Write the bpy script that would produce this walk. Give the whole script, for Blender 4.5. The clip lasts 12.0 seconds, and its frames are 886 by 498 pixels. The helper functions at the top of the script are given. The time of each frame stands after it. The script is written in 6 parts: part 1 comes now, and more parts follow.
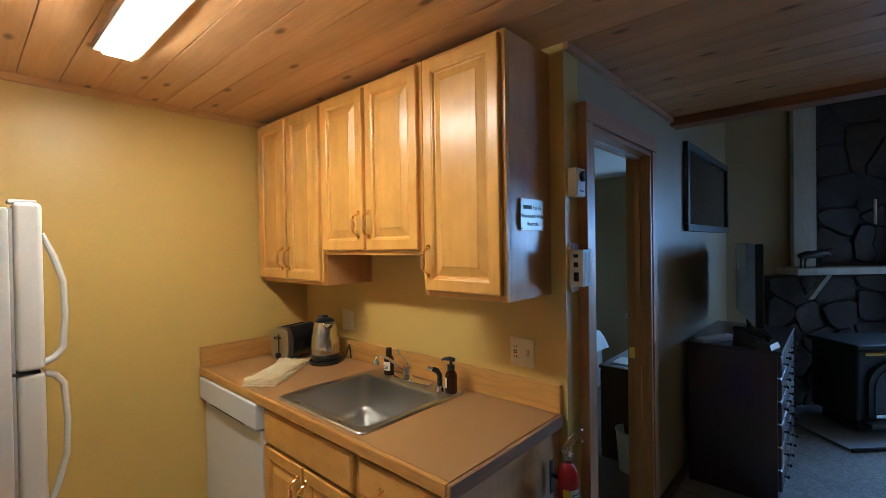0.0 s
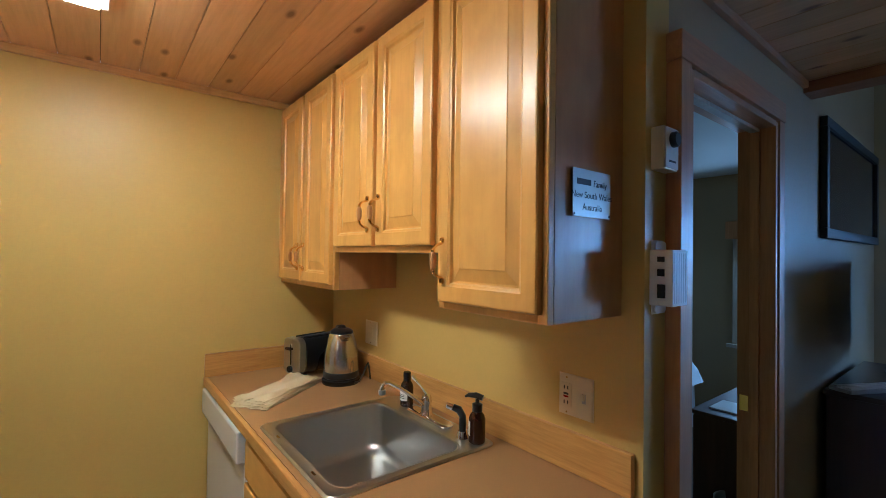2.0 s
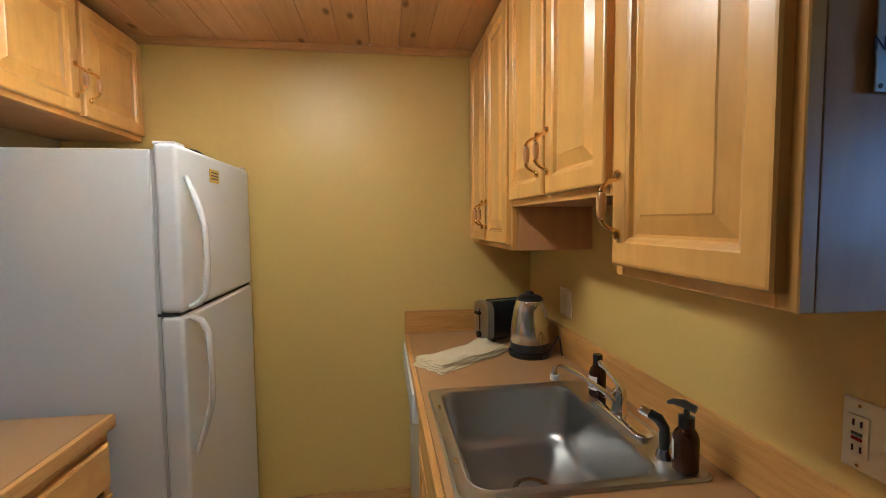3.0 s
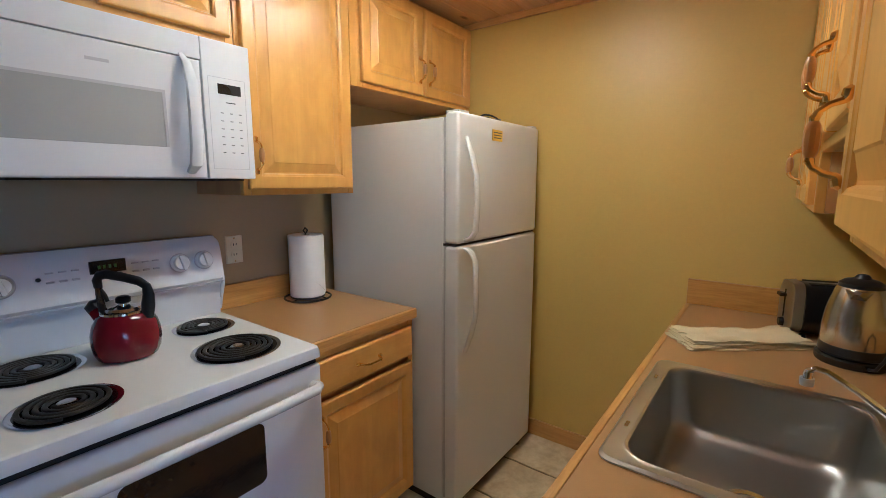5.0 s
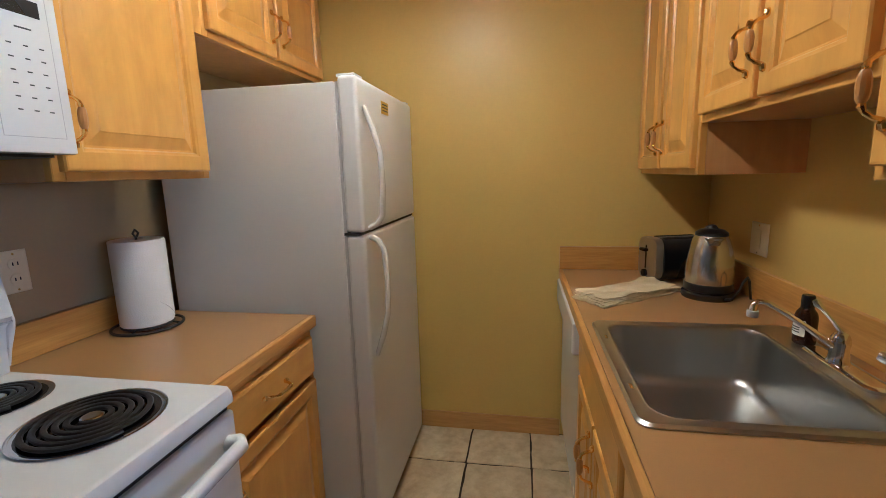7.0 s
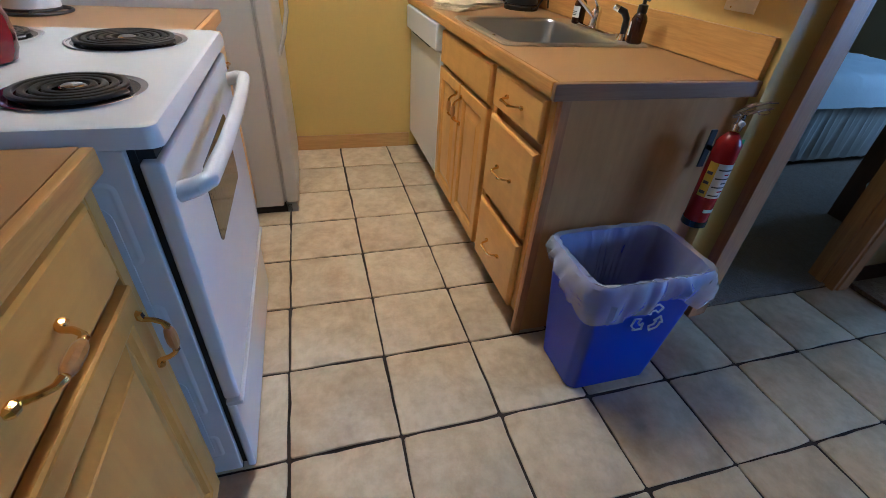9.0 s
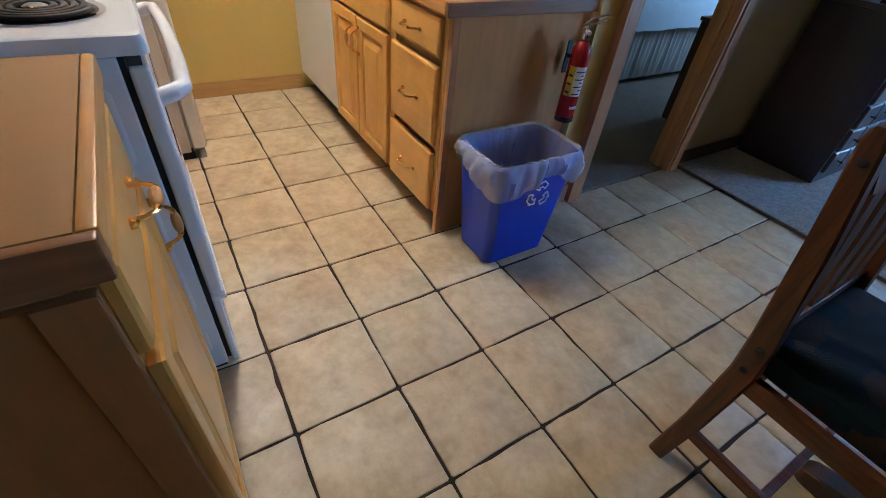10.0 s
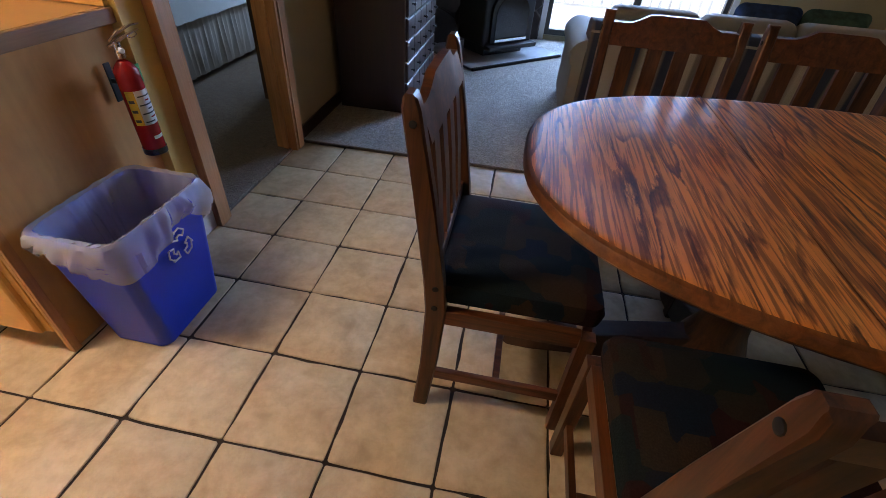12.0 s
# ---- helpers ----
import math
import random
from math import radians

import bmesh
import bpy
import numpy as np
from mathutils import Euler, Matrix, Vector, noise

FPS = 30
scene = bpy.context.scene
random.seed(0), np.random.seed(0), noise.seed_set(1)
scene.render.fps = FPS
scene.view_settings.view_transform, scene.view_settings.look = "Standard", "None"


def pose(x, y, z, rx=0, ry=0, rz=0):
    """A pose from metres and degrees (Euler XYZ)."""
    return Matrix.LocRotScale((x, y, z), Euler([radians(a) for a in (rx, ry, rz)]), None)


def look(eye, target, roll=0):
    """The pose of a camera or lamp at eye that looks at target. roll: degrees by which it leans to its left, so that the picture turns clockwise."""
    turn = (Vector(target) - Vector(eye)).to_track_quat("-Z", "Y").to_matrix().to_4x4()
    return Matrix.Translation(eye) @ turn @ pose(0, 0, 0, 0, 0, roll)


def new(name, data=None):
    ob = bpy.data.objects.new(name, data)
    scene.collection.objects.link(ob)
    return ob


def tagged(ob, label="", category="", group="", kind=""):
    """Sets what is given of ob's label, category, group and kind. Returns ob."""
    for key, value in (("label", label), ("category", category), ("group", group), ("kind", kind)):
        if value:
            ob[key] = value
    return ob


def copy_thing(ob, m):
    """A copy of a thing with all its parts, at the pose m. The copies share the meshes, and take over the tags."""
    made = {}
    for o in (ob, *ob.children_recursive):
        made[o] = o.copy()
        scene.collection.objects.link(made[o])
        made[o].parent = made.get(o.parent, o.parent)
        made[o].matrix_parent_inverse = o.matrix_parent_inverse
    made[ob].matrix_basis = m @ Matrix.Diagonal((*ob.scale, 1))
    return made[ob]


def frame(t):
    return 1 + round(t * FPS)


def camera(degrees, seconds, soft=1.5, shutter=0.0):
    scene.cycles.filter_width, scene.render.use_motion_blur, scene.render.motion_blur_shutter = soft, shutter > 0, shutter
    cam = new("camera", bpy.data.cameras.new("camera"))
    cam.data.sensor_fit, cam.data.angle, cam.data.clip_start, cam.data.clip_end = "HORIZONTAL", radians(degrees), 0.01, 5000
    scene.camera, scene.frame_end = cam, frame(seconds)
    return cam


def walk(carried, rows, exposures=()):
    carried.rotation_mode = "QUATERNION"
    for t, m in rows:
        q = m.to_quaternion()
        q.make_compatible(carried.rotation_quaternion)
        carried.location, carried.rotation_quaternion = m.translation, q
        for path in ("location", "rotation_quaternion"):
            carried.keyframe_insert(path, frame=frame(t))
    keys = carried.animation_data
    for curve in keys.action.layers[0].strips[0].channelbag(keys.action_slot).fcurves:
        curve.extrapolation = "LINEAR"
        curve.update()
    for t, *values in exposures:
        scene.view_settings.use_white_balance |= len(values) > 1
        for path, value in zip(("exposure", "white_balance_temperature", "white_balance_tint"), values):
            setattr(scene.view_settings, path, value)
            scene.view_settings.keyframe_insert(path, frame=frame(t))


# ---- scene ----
cam = camera(90.5, 12.0, 0.75)
PATH = [
    (0, (0.18, -0.75, 1.563), (-1.161, 0.735, 1.542), -0.9),
    (0.5, (0.184, -0.727, 1.559), (-1.16, 0.753, 1.54), -1.3),
    (1, (0.161, -0.608, 1.55), (-1.213, 0.846, 1.563), -0.4),
    (1.5, (0.088, -0.402, 1.536), (-1.361, 0.977, 1.561), 0.6),
    (2, (-0.036, -0.281, 1.513), (-1.61, 0.953, 1.543), 0.8),
    (2.5, (-0.191, -0.146, 1.501), (-1.984, 0.74, 1.483), 0.6),
    (3, (-0.221, 0.033, 1.471), (-2.199, 0.303, 1.345), -0.5),
    (3.5, (-0.198, 0.142, 1.462), (-2.167, -0.123, 1.225), -0.8),
    (3.7, (-0.199, 0.208, 1.459), (-2.113, -0.3, 1.183), -1.1),
    (5.3, (-0.232, 0.409, 1.442), (-1.799, -0.799, 1.152), 0.1),
    (5.5, (-0.22, 0.407, 1.446), (-1.784, -0.807, 1.162), -0.1),
    (6, (-0.199, 0.338, 1.433), (-1.851, -0.756, 1.158), -0.4),
    (6.5, (-0.219, 0.145, 1.419), (-2.051, -0.6, 1.123), -1.2),
    (6.7, (-0.236, 0.069, 1.406), (-2.125, -0.515, 1.106), -1.4),
    (8.3, (0.058, -0.414, 1.315), (-1.737, -0.044, 0.514), 2.7),
    (8.5, (0.175, -0.421, 1.261), (-1.566, -0.021, 0.361), 3.4),
    (9, (0.406, -0.457, 1.185), (-1.148, 0.044, 0.03), 4.3),
    (9.5, (0.567, -0.589, 1.17), (-0.835, 0.092, -0.083), 5.6),
    (10, (0.662, -0.67, 1.185), (-0.598, 0.21, -0.095), 6.5),
    (10.5, (0.691, -0.635, 1.205), (-0.424, 0.431, -0.068), 6.2),
    (11, (0.704, -0.562, 1.217), (-0.192, 0.71, -0.041), 5.4),
    (11.5, (0.688, -0.502, 1.211), (0.106, 0.951, -0.033), 4.8),
    (12, (0.66, -0.515, 1.235), (0.449, 1.028, -0.02), 4.4),
]
EXPOSURES = [
    (0.0, -0.16, 5150, 2), (1.5, -0.16, 4900, 1), (2.5, -0.20, 4650, 2), (3.0, -0.42, 4750, 1), (3.5, -0.52, 4850, 1), (5.5, -0.50, 4950, 3),
    (6.5, -0.54, 4950, 3), (8.3, -0.22, 4650, 4), (9.0, 0.22, 4650, 4), (9.5, 0.44, 5000, 4), (10.5, 0.62, 5000, 4), (11.3, 0.66, 5500, 6), (12.0, 0.72, 6300, 17),
]
walk(cam, [(t, look(eye, target, roll)) for t, eye, target, roll in PATH], EXPOSURES)

# ---- plan, in metres ----
BACK, SINKY, DOORX, STOVEY, CEIL = -2.44, 0.80, -0.592, -1.40, 2.32
EAST, FAR, EDGE = 4.2, 5.05, 1.83
HIGH, BEAMY = 3.5, (2.21, 2.34)
TOP = 0.905
TILE = 0.305
WIN = (0.86, 2.7, 0.06, 2.05)

# ---- light ----
world = bpy.data.worlds.new("sky")
scene.world = world
world.use_nodes = True
wn = world.node_tree.nodes
sky = wn.new("ShaderNodeTexSky")
sky.sky_type, sky.sun_disc = "NISHITA", False
sky.sun_elevation, sky.sun_rotation = radians(40), radians(260)
world.node_tree.links.new(sky.outputs[0], wn["Background"].inputs[0])
wn["Background"].inputs[1].default_value = 0.15
sun = new("sun", bpy.data.lights.new("sun", "SUN"))
sun.data.energy, sun.data.angle, sun.data.color = 3.0, radians(0.5), (1, 0.95, 0.88)
sun.matrix_world = look((-7.0, -1.2, 6), (0, 0, 0))
LAMP, LAMP_COLOUR = 92.0, (1.0, 0.84, 0.61)
skylight = new("window_skylight", bpy.data.lights.new("window_skylight", "AREA"))
skylight.data.shape, skylight.data.size, skylight.data.size_y = "RECTANGLE", 4.0, 2.2
skylight.data.energy, skylight.data.color = 370.0, (0.28, 0.54, 1.0)
skylight.matrix_world = look((1.9, FAR + 2.3, 2.35), (1.7, 1.5, 1.0))
bedlight = new("bedroom_skylight", bpy.data.lights.new("bedroom_skylight", "AREA"))
bedlight.data.shape, bedlight.data.size, bedlight.data.size_y = "RECTANGLE", 0.64, 0.9
bedlight.data.energy, bedlight.data.color = 17.0, (0.48, 0.70, 1.0)
bedlight.matrix_world = look((-1.18, 4.26, 1.26), (-1.7, 2.0, 0.6))

# ---- materials ----
def shader(name, rough=0.5, metal=0.0):
    m = bpy.data.materials.new(name)
    m.use_nodes = True
    b = m.node_tree.nodes["Principled BSDF"]
    b.inputs["Roughness"].default_value, b.inputs["Metallic"].default_value = rough, metal
    return m, m.node_tree.nodes, m.node_tree.links, b


def coords(n, l, scale, spread=0.0):
    """Object coordinates, scaled; spread shifts them for each object."""
    tc, mp = n.new("ShaderNodeTexCoord"), n.new("ShaderNodeMapping")
    mp.inputs["Scale"].default_value = scale
    if spread:
        oi, mul = n.new("ShaderNodeObjectInfo"), n.new("ShaderNodeMath")
        mul.operation, mul.inputs[1].default_value = "MULTIPLY", spread
        cx = n.new("ShaderNodeCombineXYZ")
        l.new(oi.outputs["Random"], mul.inputs[0])
        for k in range(3):
            l.new(mul.outputs[0], cx.inputs[k])
        l.new(cx.outputs[0], mp.inputs["Location"])
    l.new(tc.outputs["Object"], mp.inputs["Vector"])
    return mp.outputs[0]


def noisy(n, l, vec, scale, detail=4.0, rough=0.55, distort=0.0):
    t = n.new("ShaderNodeTexNoise")
    t.inputs["Scale"].default_value, t.inputs["Detail"].default_value = scale, detail
    t.inputs["Roughness"].default_value, t.inputs["Distortion"].default_value = rough, distort
    l.new(vec, t.inputs["Vector"])
    return t.outputs["Fac"]


def ramp(n, l, fac, *stops):
    r = n.new("ShaderNodeValToRGB")
    e = r.color_ramp.elements
    while len(e) < len(stops):
        e.new(0.5)
    for k, (p, c) in enumerate(stops):
        e[k].position, e[k].color = p, (*c, 1)
    l.new(fac, r.inputs[0])
    return r.outputs[0]


def mixed(n, l, mode, fac, a, b):
    x = n.new("ShaderNodeMix")
    x.data_type, x.blend_type = "RGBA", mode
    if isinstance(fac, float):
        x.inputs[0].default_value = fac
    else:
        l.new(fac, x.inputs[0])
    for k, v in ((6, a), (7, b)):
        if isinstance(v, tuple):
            x.inputs[k].default_value = (*v, 1)
        else:
            l.new(v, x.inputs[k])
    return x.outputs[2]


def bumped(n, l, b, height, strength, distance):
    u = n.new("ShaderNodeBump")
    u.inputs["Strength"].default_value, u.inputs["Distance"].default_value = strength, distance
    l.new(height, u.inputs["Height"])
    l.new(u.outputs[0], b.inputs["Normal"])


def painted(name, colour, rough=0.5, vary=0.08, grain=60.0, bump=0.15, metal=0.0, blotch=1.6, spread=3.0):
    """A plain surface: broad blotches, fine grain, slight relief and uneven gloss."""
    m, n, l, b = shader(name, rough, metal)
    v = coords(n, l, (1, 1, 1), spread)
    big, fine = noisy(n, l, v, blotch, 3), noisy(n, l, v, grain, 3)
    lo, hi = tuple(c * (1 - vary) for c in colour), tuple(min(1, c * (1 + vary)) for c in colour)
    base = ramp(n, l, big, (0.3, lo), (0.7, hi))
    base = mixed(n, l, "MULTIPLY", 0.5, base, ramp(n, l, fine, (0.3, (1 - vary,) * 3), (0.7, (1, 1, 1))))
    l.new(base, b.inputs["Base Color"])
    gloss = n.new("ShaderNodeMapRange")
    gloss.inputs["To Min"].default_value, gloss.inputs["To Max"].default_value = rough * 0.85, min(1, rough * 1.15)
    l.new(big, gloss.inputs["Value"])
    l.new(gloss.outputs[0], b.inputs["Roughness"])
    if bump:
        bumped(n, l, b, fine, bump, 0.002)
    return m


def timber(name, dark, light, axis=2, rough=0.35, tight=9.0, coat=0.0, contrast=0.5, knots=False, island=False, bump=0.08, figure=0.7):
    """Wood with its grain along one axis."""
    m, n, l, b = shader(name, rough)
    s = [1.0, 1.0, 1.0]
    s[axis] = 0.07
    v = coords(n, l, tuple(s), 7.0)
    if island:
        g, add = n.new("ShaderNodeNewGeometry"), n.new("ShaderNodeVectorMath")
        sc = n.new("ShaderNodeVectorMath")
        sc.operation, sc.inputs[3].default_value = "SCALE", 9.0
        cx = n.new("ShaderNodeCombineXYZ")
        for k in range(3):
            l.new(g.outputs["Random Per Island"], cx.inputs[k])
        l.new(cx.outputs[0], sc.inputs[0])
        l.new(v, add.inputs[0])
        l.new(sc.outputs[0], add.inputs[1])
        v = add.outputs[0]
    grain = noisy(n, l, v, tight * 3, 6, 0.65, 0.6)
    cath = noisy(n, l, v, tight * 0.6, 3, 0.5, 1.2)
    fine = noisy(n, l, v, tight * 14, 3)
    mid = tuple((p + q) / 2 for p, q in zip(dark, light))
    c1 = ramp(n, l, grain, (0.5 - contrast / 2, dark), (0.5, mid), (0.5 + contrast / 2, light))
    c2 = ramp(n, l, cath, (0.35, (0.80, 0.76, 0.70)), (0.62, (1.08, 1.06, 1.04)))
    base = mixed(n, l, "MULTIPLY", figure, c1, c2)
    base = mixed(n, l, "MULTIPLY", 0.45 * min(1.0, 0.75 / contrast) ** 2, base, ramp(n, l, fine, (0.35, (0.72, 0.66, 0.6)), (0.6, (1, 1, 1))))
    if island:
        base = mixed(n, l, "MULTIPLY", 0.8, base, ramp(n, l, g.outputs["Random Per Island"], (0.0, (0.80, 0.76, 0.72)), (1.0, (1.10, 1.08, 1.06))))
    if figure < 0.5:
        flame = noisy(n, l, coords(n, l, (1, 1, 1 if axis != 2 else 0.55), 7.0), 11, 4, 0.55, 0.5)
        base = mixed(n, l, "MULTIPLY", 0.5, base, ramp(n, l, flame, (0.36, (0.84, 0.78, 0.68)), (0.62, (1.08, 1.07, 1.05))))
    if knots:
        ks = [1.0, 1.0, 1.0]
        ks[axis] = 0.45
        vo = n.new("ShaderNodeTexVoronoi")
        vo.voronoi_dimensions = "2D"
        vo.inputs["Scale"].default_value = 4.6
        l.new(coords(n, l, tuple(ks), 5.0), vo.inputs["Vector"])
        spot = ramp(n, l, vo.outputs["Distance"], (0.030, (0.14, 0.06, 0.03)), (0.085, (1, 1, 1)))
        base = mixed(n, l, "MULTIPLY", 0.75, base, spot)
    l.new(base, b.inputs["Base Color"])
    b.inputs["Coat Weight"].default_value, b.inputs["Coat Roughness"].default_value = coat, 0.22
    bumped(n, l, b, fine, bump, 0.001)
    return m


def oak_top(name):
    """Stained oak with wide cathedral grain along y: dark flame bands over an even orange-brown ground."""
    m, n, l, b = shader(name, 0.48)
    v = coords(n, l, (1, 0.10, 1), 3.0)
    field = noisy(n, l, v, 5.0, 2, 0.45, 0.25)
    warp = noisy(n, l, coords(n, l, (1, 0.22, 1)), 42, 5, 0.65)
    mul, soft, add, fr = (n.new("ShaderNodeMath") for _ in range(4))
    mul.operation, mul.inputs[1].default_value = "MULTIPLY", 24.0
    soft.operation, soft.inputs[1].default_value = "MULTIPLY", 0.85
    add.operation, fr.operation = "ADD", "FRACT"
    l.new(field, mul.inputs[0])
    l.new(warp, soft.inputs[0])
    l.new(mul.outputs[0], add.inputs[0])
    l.new(soft.outputs[0], add.inputs[1])
    l.new(add.outputs[0], fr.inputs[0])
    pores = noisy(n, l, coords(n, l, (1, 0.035, 1)), 120, 4)
    streak = noisy(n, l, coords(n, l, (1, 0.05, 1)), 34, 4, 0.65)
    broad = noisy(n, l, v, 4, 3)
    bands = ramp(n, l, fr.outputs[0], (0.0, (0.86, 0.345, 0.070)), (0.66, (0.78, 0.30, 0.060)), (0.78, (0.30, 0.092, 0.020)), (0.92, (0.080, 0.022, 0.007)), (1.0, (0.58, 0.21, 0.044)))
    where = ramp(n, l, noisy(n, l, coords(n, l, (1, 0.22, 1), 3.0), 6.0, 4, 0.6, 0.5), (0.40, (0, 0, 0)), (0.56, (1, 1, 1)))
    ground = ramp(n, l, streak, (0.38, (0.22, 0.066, 0.016)), (0.45, (0.68, 0.255, 0.050)), (0.70, (0.86, 0.345, 0.070)))
    c = mixed(n, l, "MIX", where, ground, bands)
    c = mixed(n, l, "MULTIPLY", 0.75, c, ramp(n, l, pores, (0.43, (0.20, 0.14, 0.11)), (0.52, (1, 1, 1))))
    c = mixed(n, l, "MULTIPLY", 0.6, c, ramp(n, l, broad, (0.3, (0.72, 0.66, 0.60)), (0.7, (1.08, 1.08, 1.08))))
    l.new(c, b.inputs["Base Color"])
    b.inputs["Specular IOR Level"].default_value = 0.35
    b.inputs["Coat Weight"].default_value, b.inputs["Coat Roughness"].default_value = 0.10, 0.42
    bumped(n, l, b, pores, 0.12, 0.001)
    return m


def tile_glaze():
    m, n, l, b = shader("beige glazed ceramic tile", 0.3)
    v = coords(n, l, (1, 1, 1), 11.0)
    cloud, mott, fine = noisy(n, l, v, 7, 5, 0.6, 0.5), noisy(n, l, v, 26, 4, 0.6), noisy(n, l, v, 140, 2)
    c = ramp(n, l, cloud, (0.3, (0.47, 0.35, 0.21)), (0.5, (0.60, 0.47, 0.295)), (0.72, (0.69, 0.57, 0.385)))
    c = mixed(n, l, "MULTIPLY", 0.55, c, ramp(n, l, mott, (0.35, (0.78, 0.72, 0.66)), (0.6, (1.04, 1.03, 1.02))))
    oi = n.new("ShaderNodeObjectInfo")
    c = mixed(n, l, "MULTIPLY", 0.5, c, ramp(n, l, oi.outputs["Random"], (0.0, (0.84, 0.82, 0.8)), (1.0, (1.06, 1.05, 1.04))))
    l.new(c, b.inputs["Base Color"])
    gl = n.new("ShaderNodeMapRange")
    gl.inputs["To Min"].default_value, gl.inputs["To Max"].default_value = 0.34, 0.55
    l.new(mott, gl.inputs["Value"])
    l.new(gl.outputs[0], b.inputs["Roughness"])
    bumped(n, l, b, mott, 0.25, 0.002)
    return m


def stone_mix():
    m, n, l, b = shader("field stone", 0.75)
    v = coords(n, l, (1, 1, 1), 9.0)
    oi = n.new("ShaderNodeObjectInfo")
    c = ramp(n, l, oi.outputs["Random"], (0.0, (0.036, 0.026, 0.024)), (0.35, (0.062, 0.040, 0.034)), (0.7, (0.046, 0.036, 0.035)), (1.0, (0.080, 0.056, 0.046)))
    c = mixed(n, l, "MULTIPLY", 0.8, c, ramp(n, l, noisy(n, l, v, 9, 6), (0.3, (0.5, 0.47, 0.45)), (0.7, (1.2, 1.15, 1.1))))
    l.new(c, b.inputs["Base Color"])
    bumped(n, l, b, noisy(n, l, v, 22, 6), 0.8, 0.01)
    return m


def carpet(name, lo, hi):
    m, n, l, b = shader(name, 0.95)
    v = coords(n, l, (1, 1, 1))
    tuft, wear = noisy(n, l, v, 95, 4, 0.75), noisy(n, l, v, 3, 5)
    c = ramp(n, l, tuft, (0.35, lo), (0.65, hi))
    c = mixed(n, l, "MULTIPLY", 0.6, c, ramp(n, l, wear, (0.3, (0.75, 0.74, 0.72)), (0.7, (1.08, 1.08, 1.08))))
    l.new(c, b.inputs["Base Color"])
    c = mixed(n, l, "MULTIPLY", 0.7, c, ramp(n, l, noisy(n, l, v, 34, 3, 0.7), (0.38, (0.62, 0.61, 0.60)), (0.62, (1.15, 1.15, 1.15))))
    l.new(c, b.inputs["Base Color"])
    b.inputs["Sheen Weight"].default_value = 0.3
    bumped(n, l, b, tuft, 1.0, 0.012)
    return m


def glass(name, colour=(1, 1, 1), rough=0.0):
    m, n, l, b = shader(name, rough)
    b.inputs["Base Color"].default_value = (*colour, 1)
    b.inputs["Transmission Weight"].default_value = 1.0
    b.inputs["IOR"].default_value = 1.45
    return m


def lit(name, colour, strength):
    m, n, l, b = shader(name, 0.4)
    b.inputs["Base Color"].default_value = (0.8, 0.8, 0.8, 1)
    b.inputs["Emission Color"].default_value = (*colour, 1)
    b.inputs["Emission Strength"].default_value = strength
    return m


def brushed(name, colour, rough, axis=0):
    m, n, l, b = shader(name, rough, 1.0)
    s = [1.0, 1.0, 1.0]
    s[axis] = 0.02
    f = noisy(n, l, coords(n, l, tuple(s)), 120, 2)
    l.new(ramp(n, l, f, (0.3, tuple(c * 0.85 for c in colour)), (0.7, colour)), b.inputs["Base Color"])
    mr = n.new("ShaderNodeMapRange")
    mr.inputs["To Min"].default_value, mr.inputs["To Max"].default_value = rough * 0.8, rough * 1.25
    l.new(f, mr.inputs["Value"])
    l.new(mr.outputs[0], b.inputs["Roughness"])
    bumped(n, l, b, f, 0.02, 0.0003)
    return m


def plaid():
    """Dark woven seat fabric in green, blue and brown blocks."""
    m, n, l, b = shader("dark woven seat fabric", 0.9)
    v = coords(n, l, (1, 1, 1), 2.0)
    vo = n.new("ShaderNodeTexVoronoi")
    vo.distance, vo.inputs["Scale"].default_value = "CHEBYCHEV", 11.0
    l.new(v, vo.inputs["Vector"])
    sep = n.new("ShaderNodeSeparateColor")
    l.new(vo.outputs["Color"], sep.inputs[0])
    c = ramp(n, l, sep.outputs[0], (0.0, (0.006, 0.010, 0.024)), (0.35, (0.008, 0.015, 0.016)), (0.6, (0.036, 0.022, 0.014)), (0.85, (0.024, 0.008, 0.008)))
    weave = noisy(n, l, v, 300, 2)
    c = mixed(n, l, "MULTIPLY", 0.6, c, ramp(n, l, weave, (0.3, (0.5, 0.5, 0.5)), (0.7, (1.2, 1.2, 1.2))))
    l.new(c, b.inputs["Base Color"])
    b.inputs["Specular IOR Level"].default_value = 0.12
    bumped(n, l, b, weave, 0.6, 0.002)
    return m


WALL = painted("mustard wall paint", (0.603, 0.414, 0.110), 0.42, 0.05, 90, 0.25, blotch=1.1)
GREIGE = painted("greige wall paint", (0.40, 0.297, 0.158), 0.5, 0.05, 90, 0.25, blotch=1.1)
MAPLE = timber("honey maple", (0.60, 0.308, 0.060), (0.72, 0.39, 0.086), 2, 0.33, 4, 0.3, 1.2, figure=0.25)
MAPLEH = timber("honey maple, level grain", (0.60, 0.308, 0.060), (0.72, 0.39, 0.086), 0, 0.33, 4, 0.3, 1.2, figure=0.25)
PANEL = timber("plain maple panel", (0.53, 0.275, 0.100), (0.62, 0.33, 0.125), 2, 0.30, 3, 0.3, 1.0, figure=0.3)
OAK = timber("golden oak trim", (0.46, 0.215, 0.045), (0.68, 0.38, 0.10), 0, 0.35, 12, 0.2, 0.6)
OAKY = timber("golden oak trim, cross", (0.46, 0.215, 0.045), (0.68, 0.38, 0.10), 1, 0.35, 12, 0.2, 0.6)
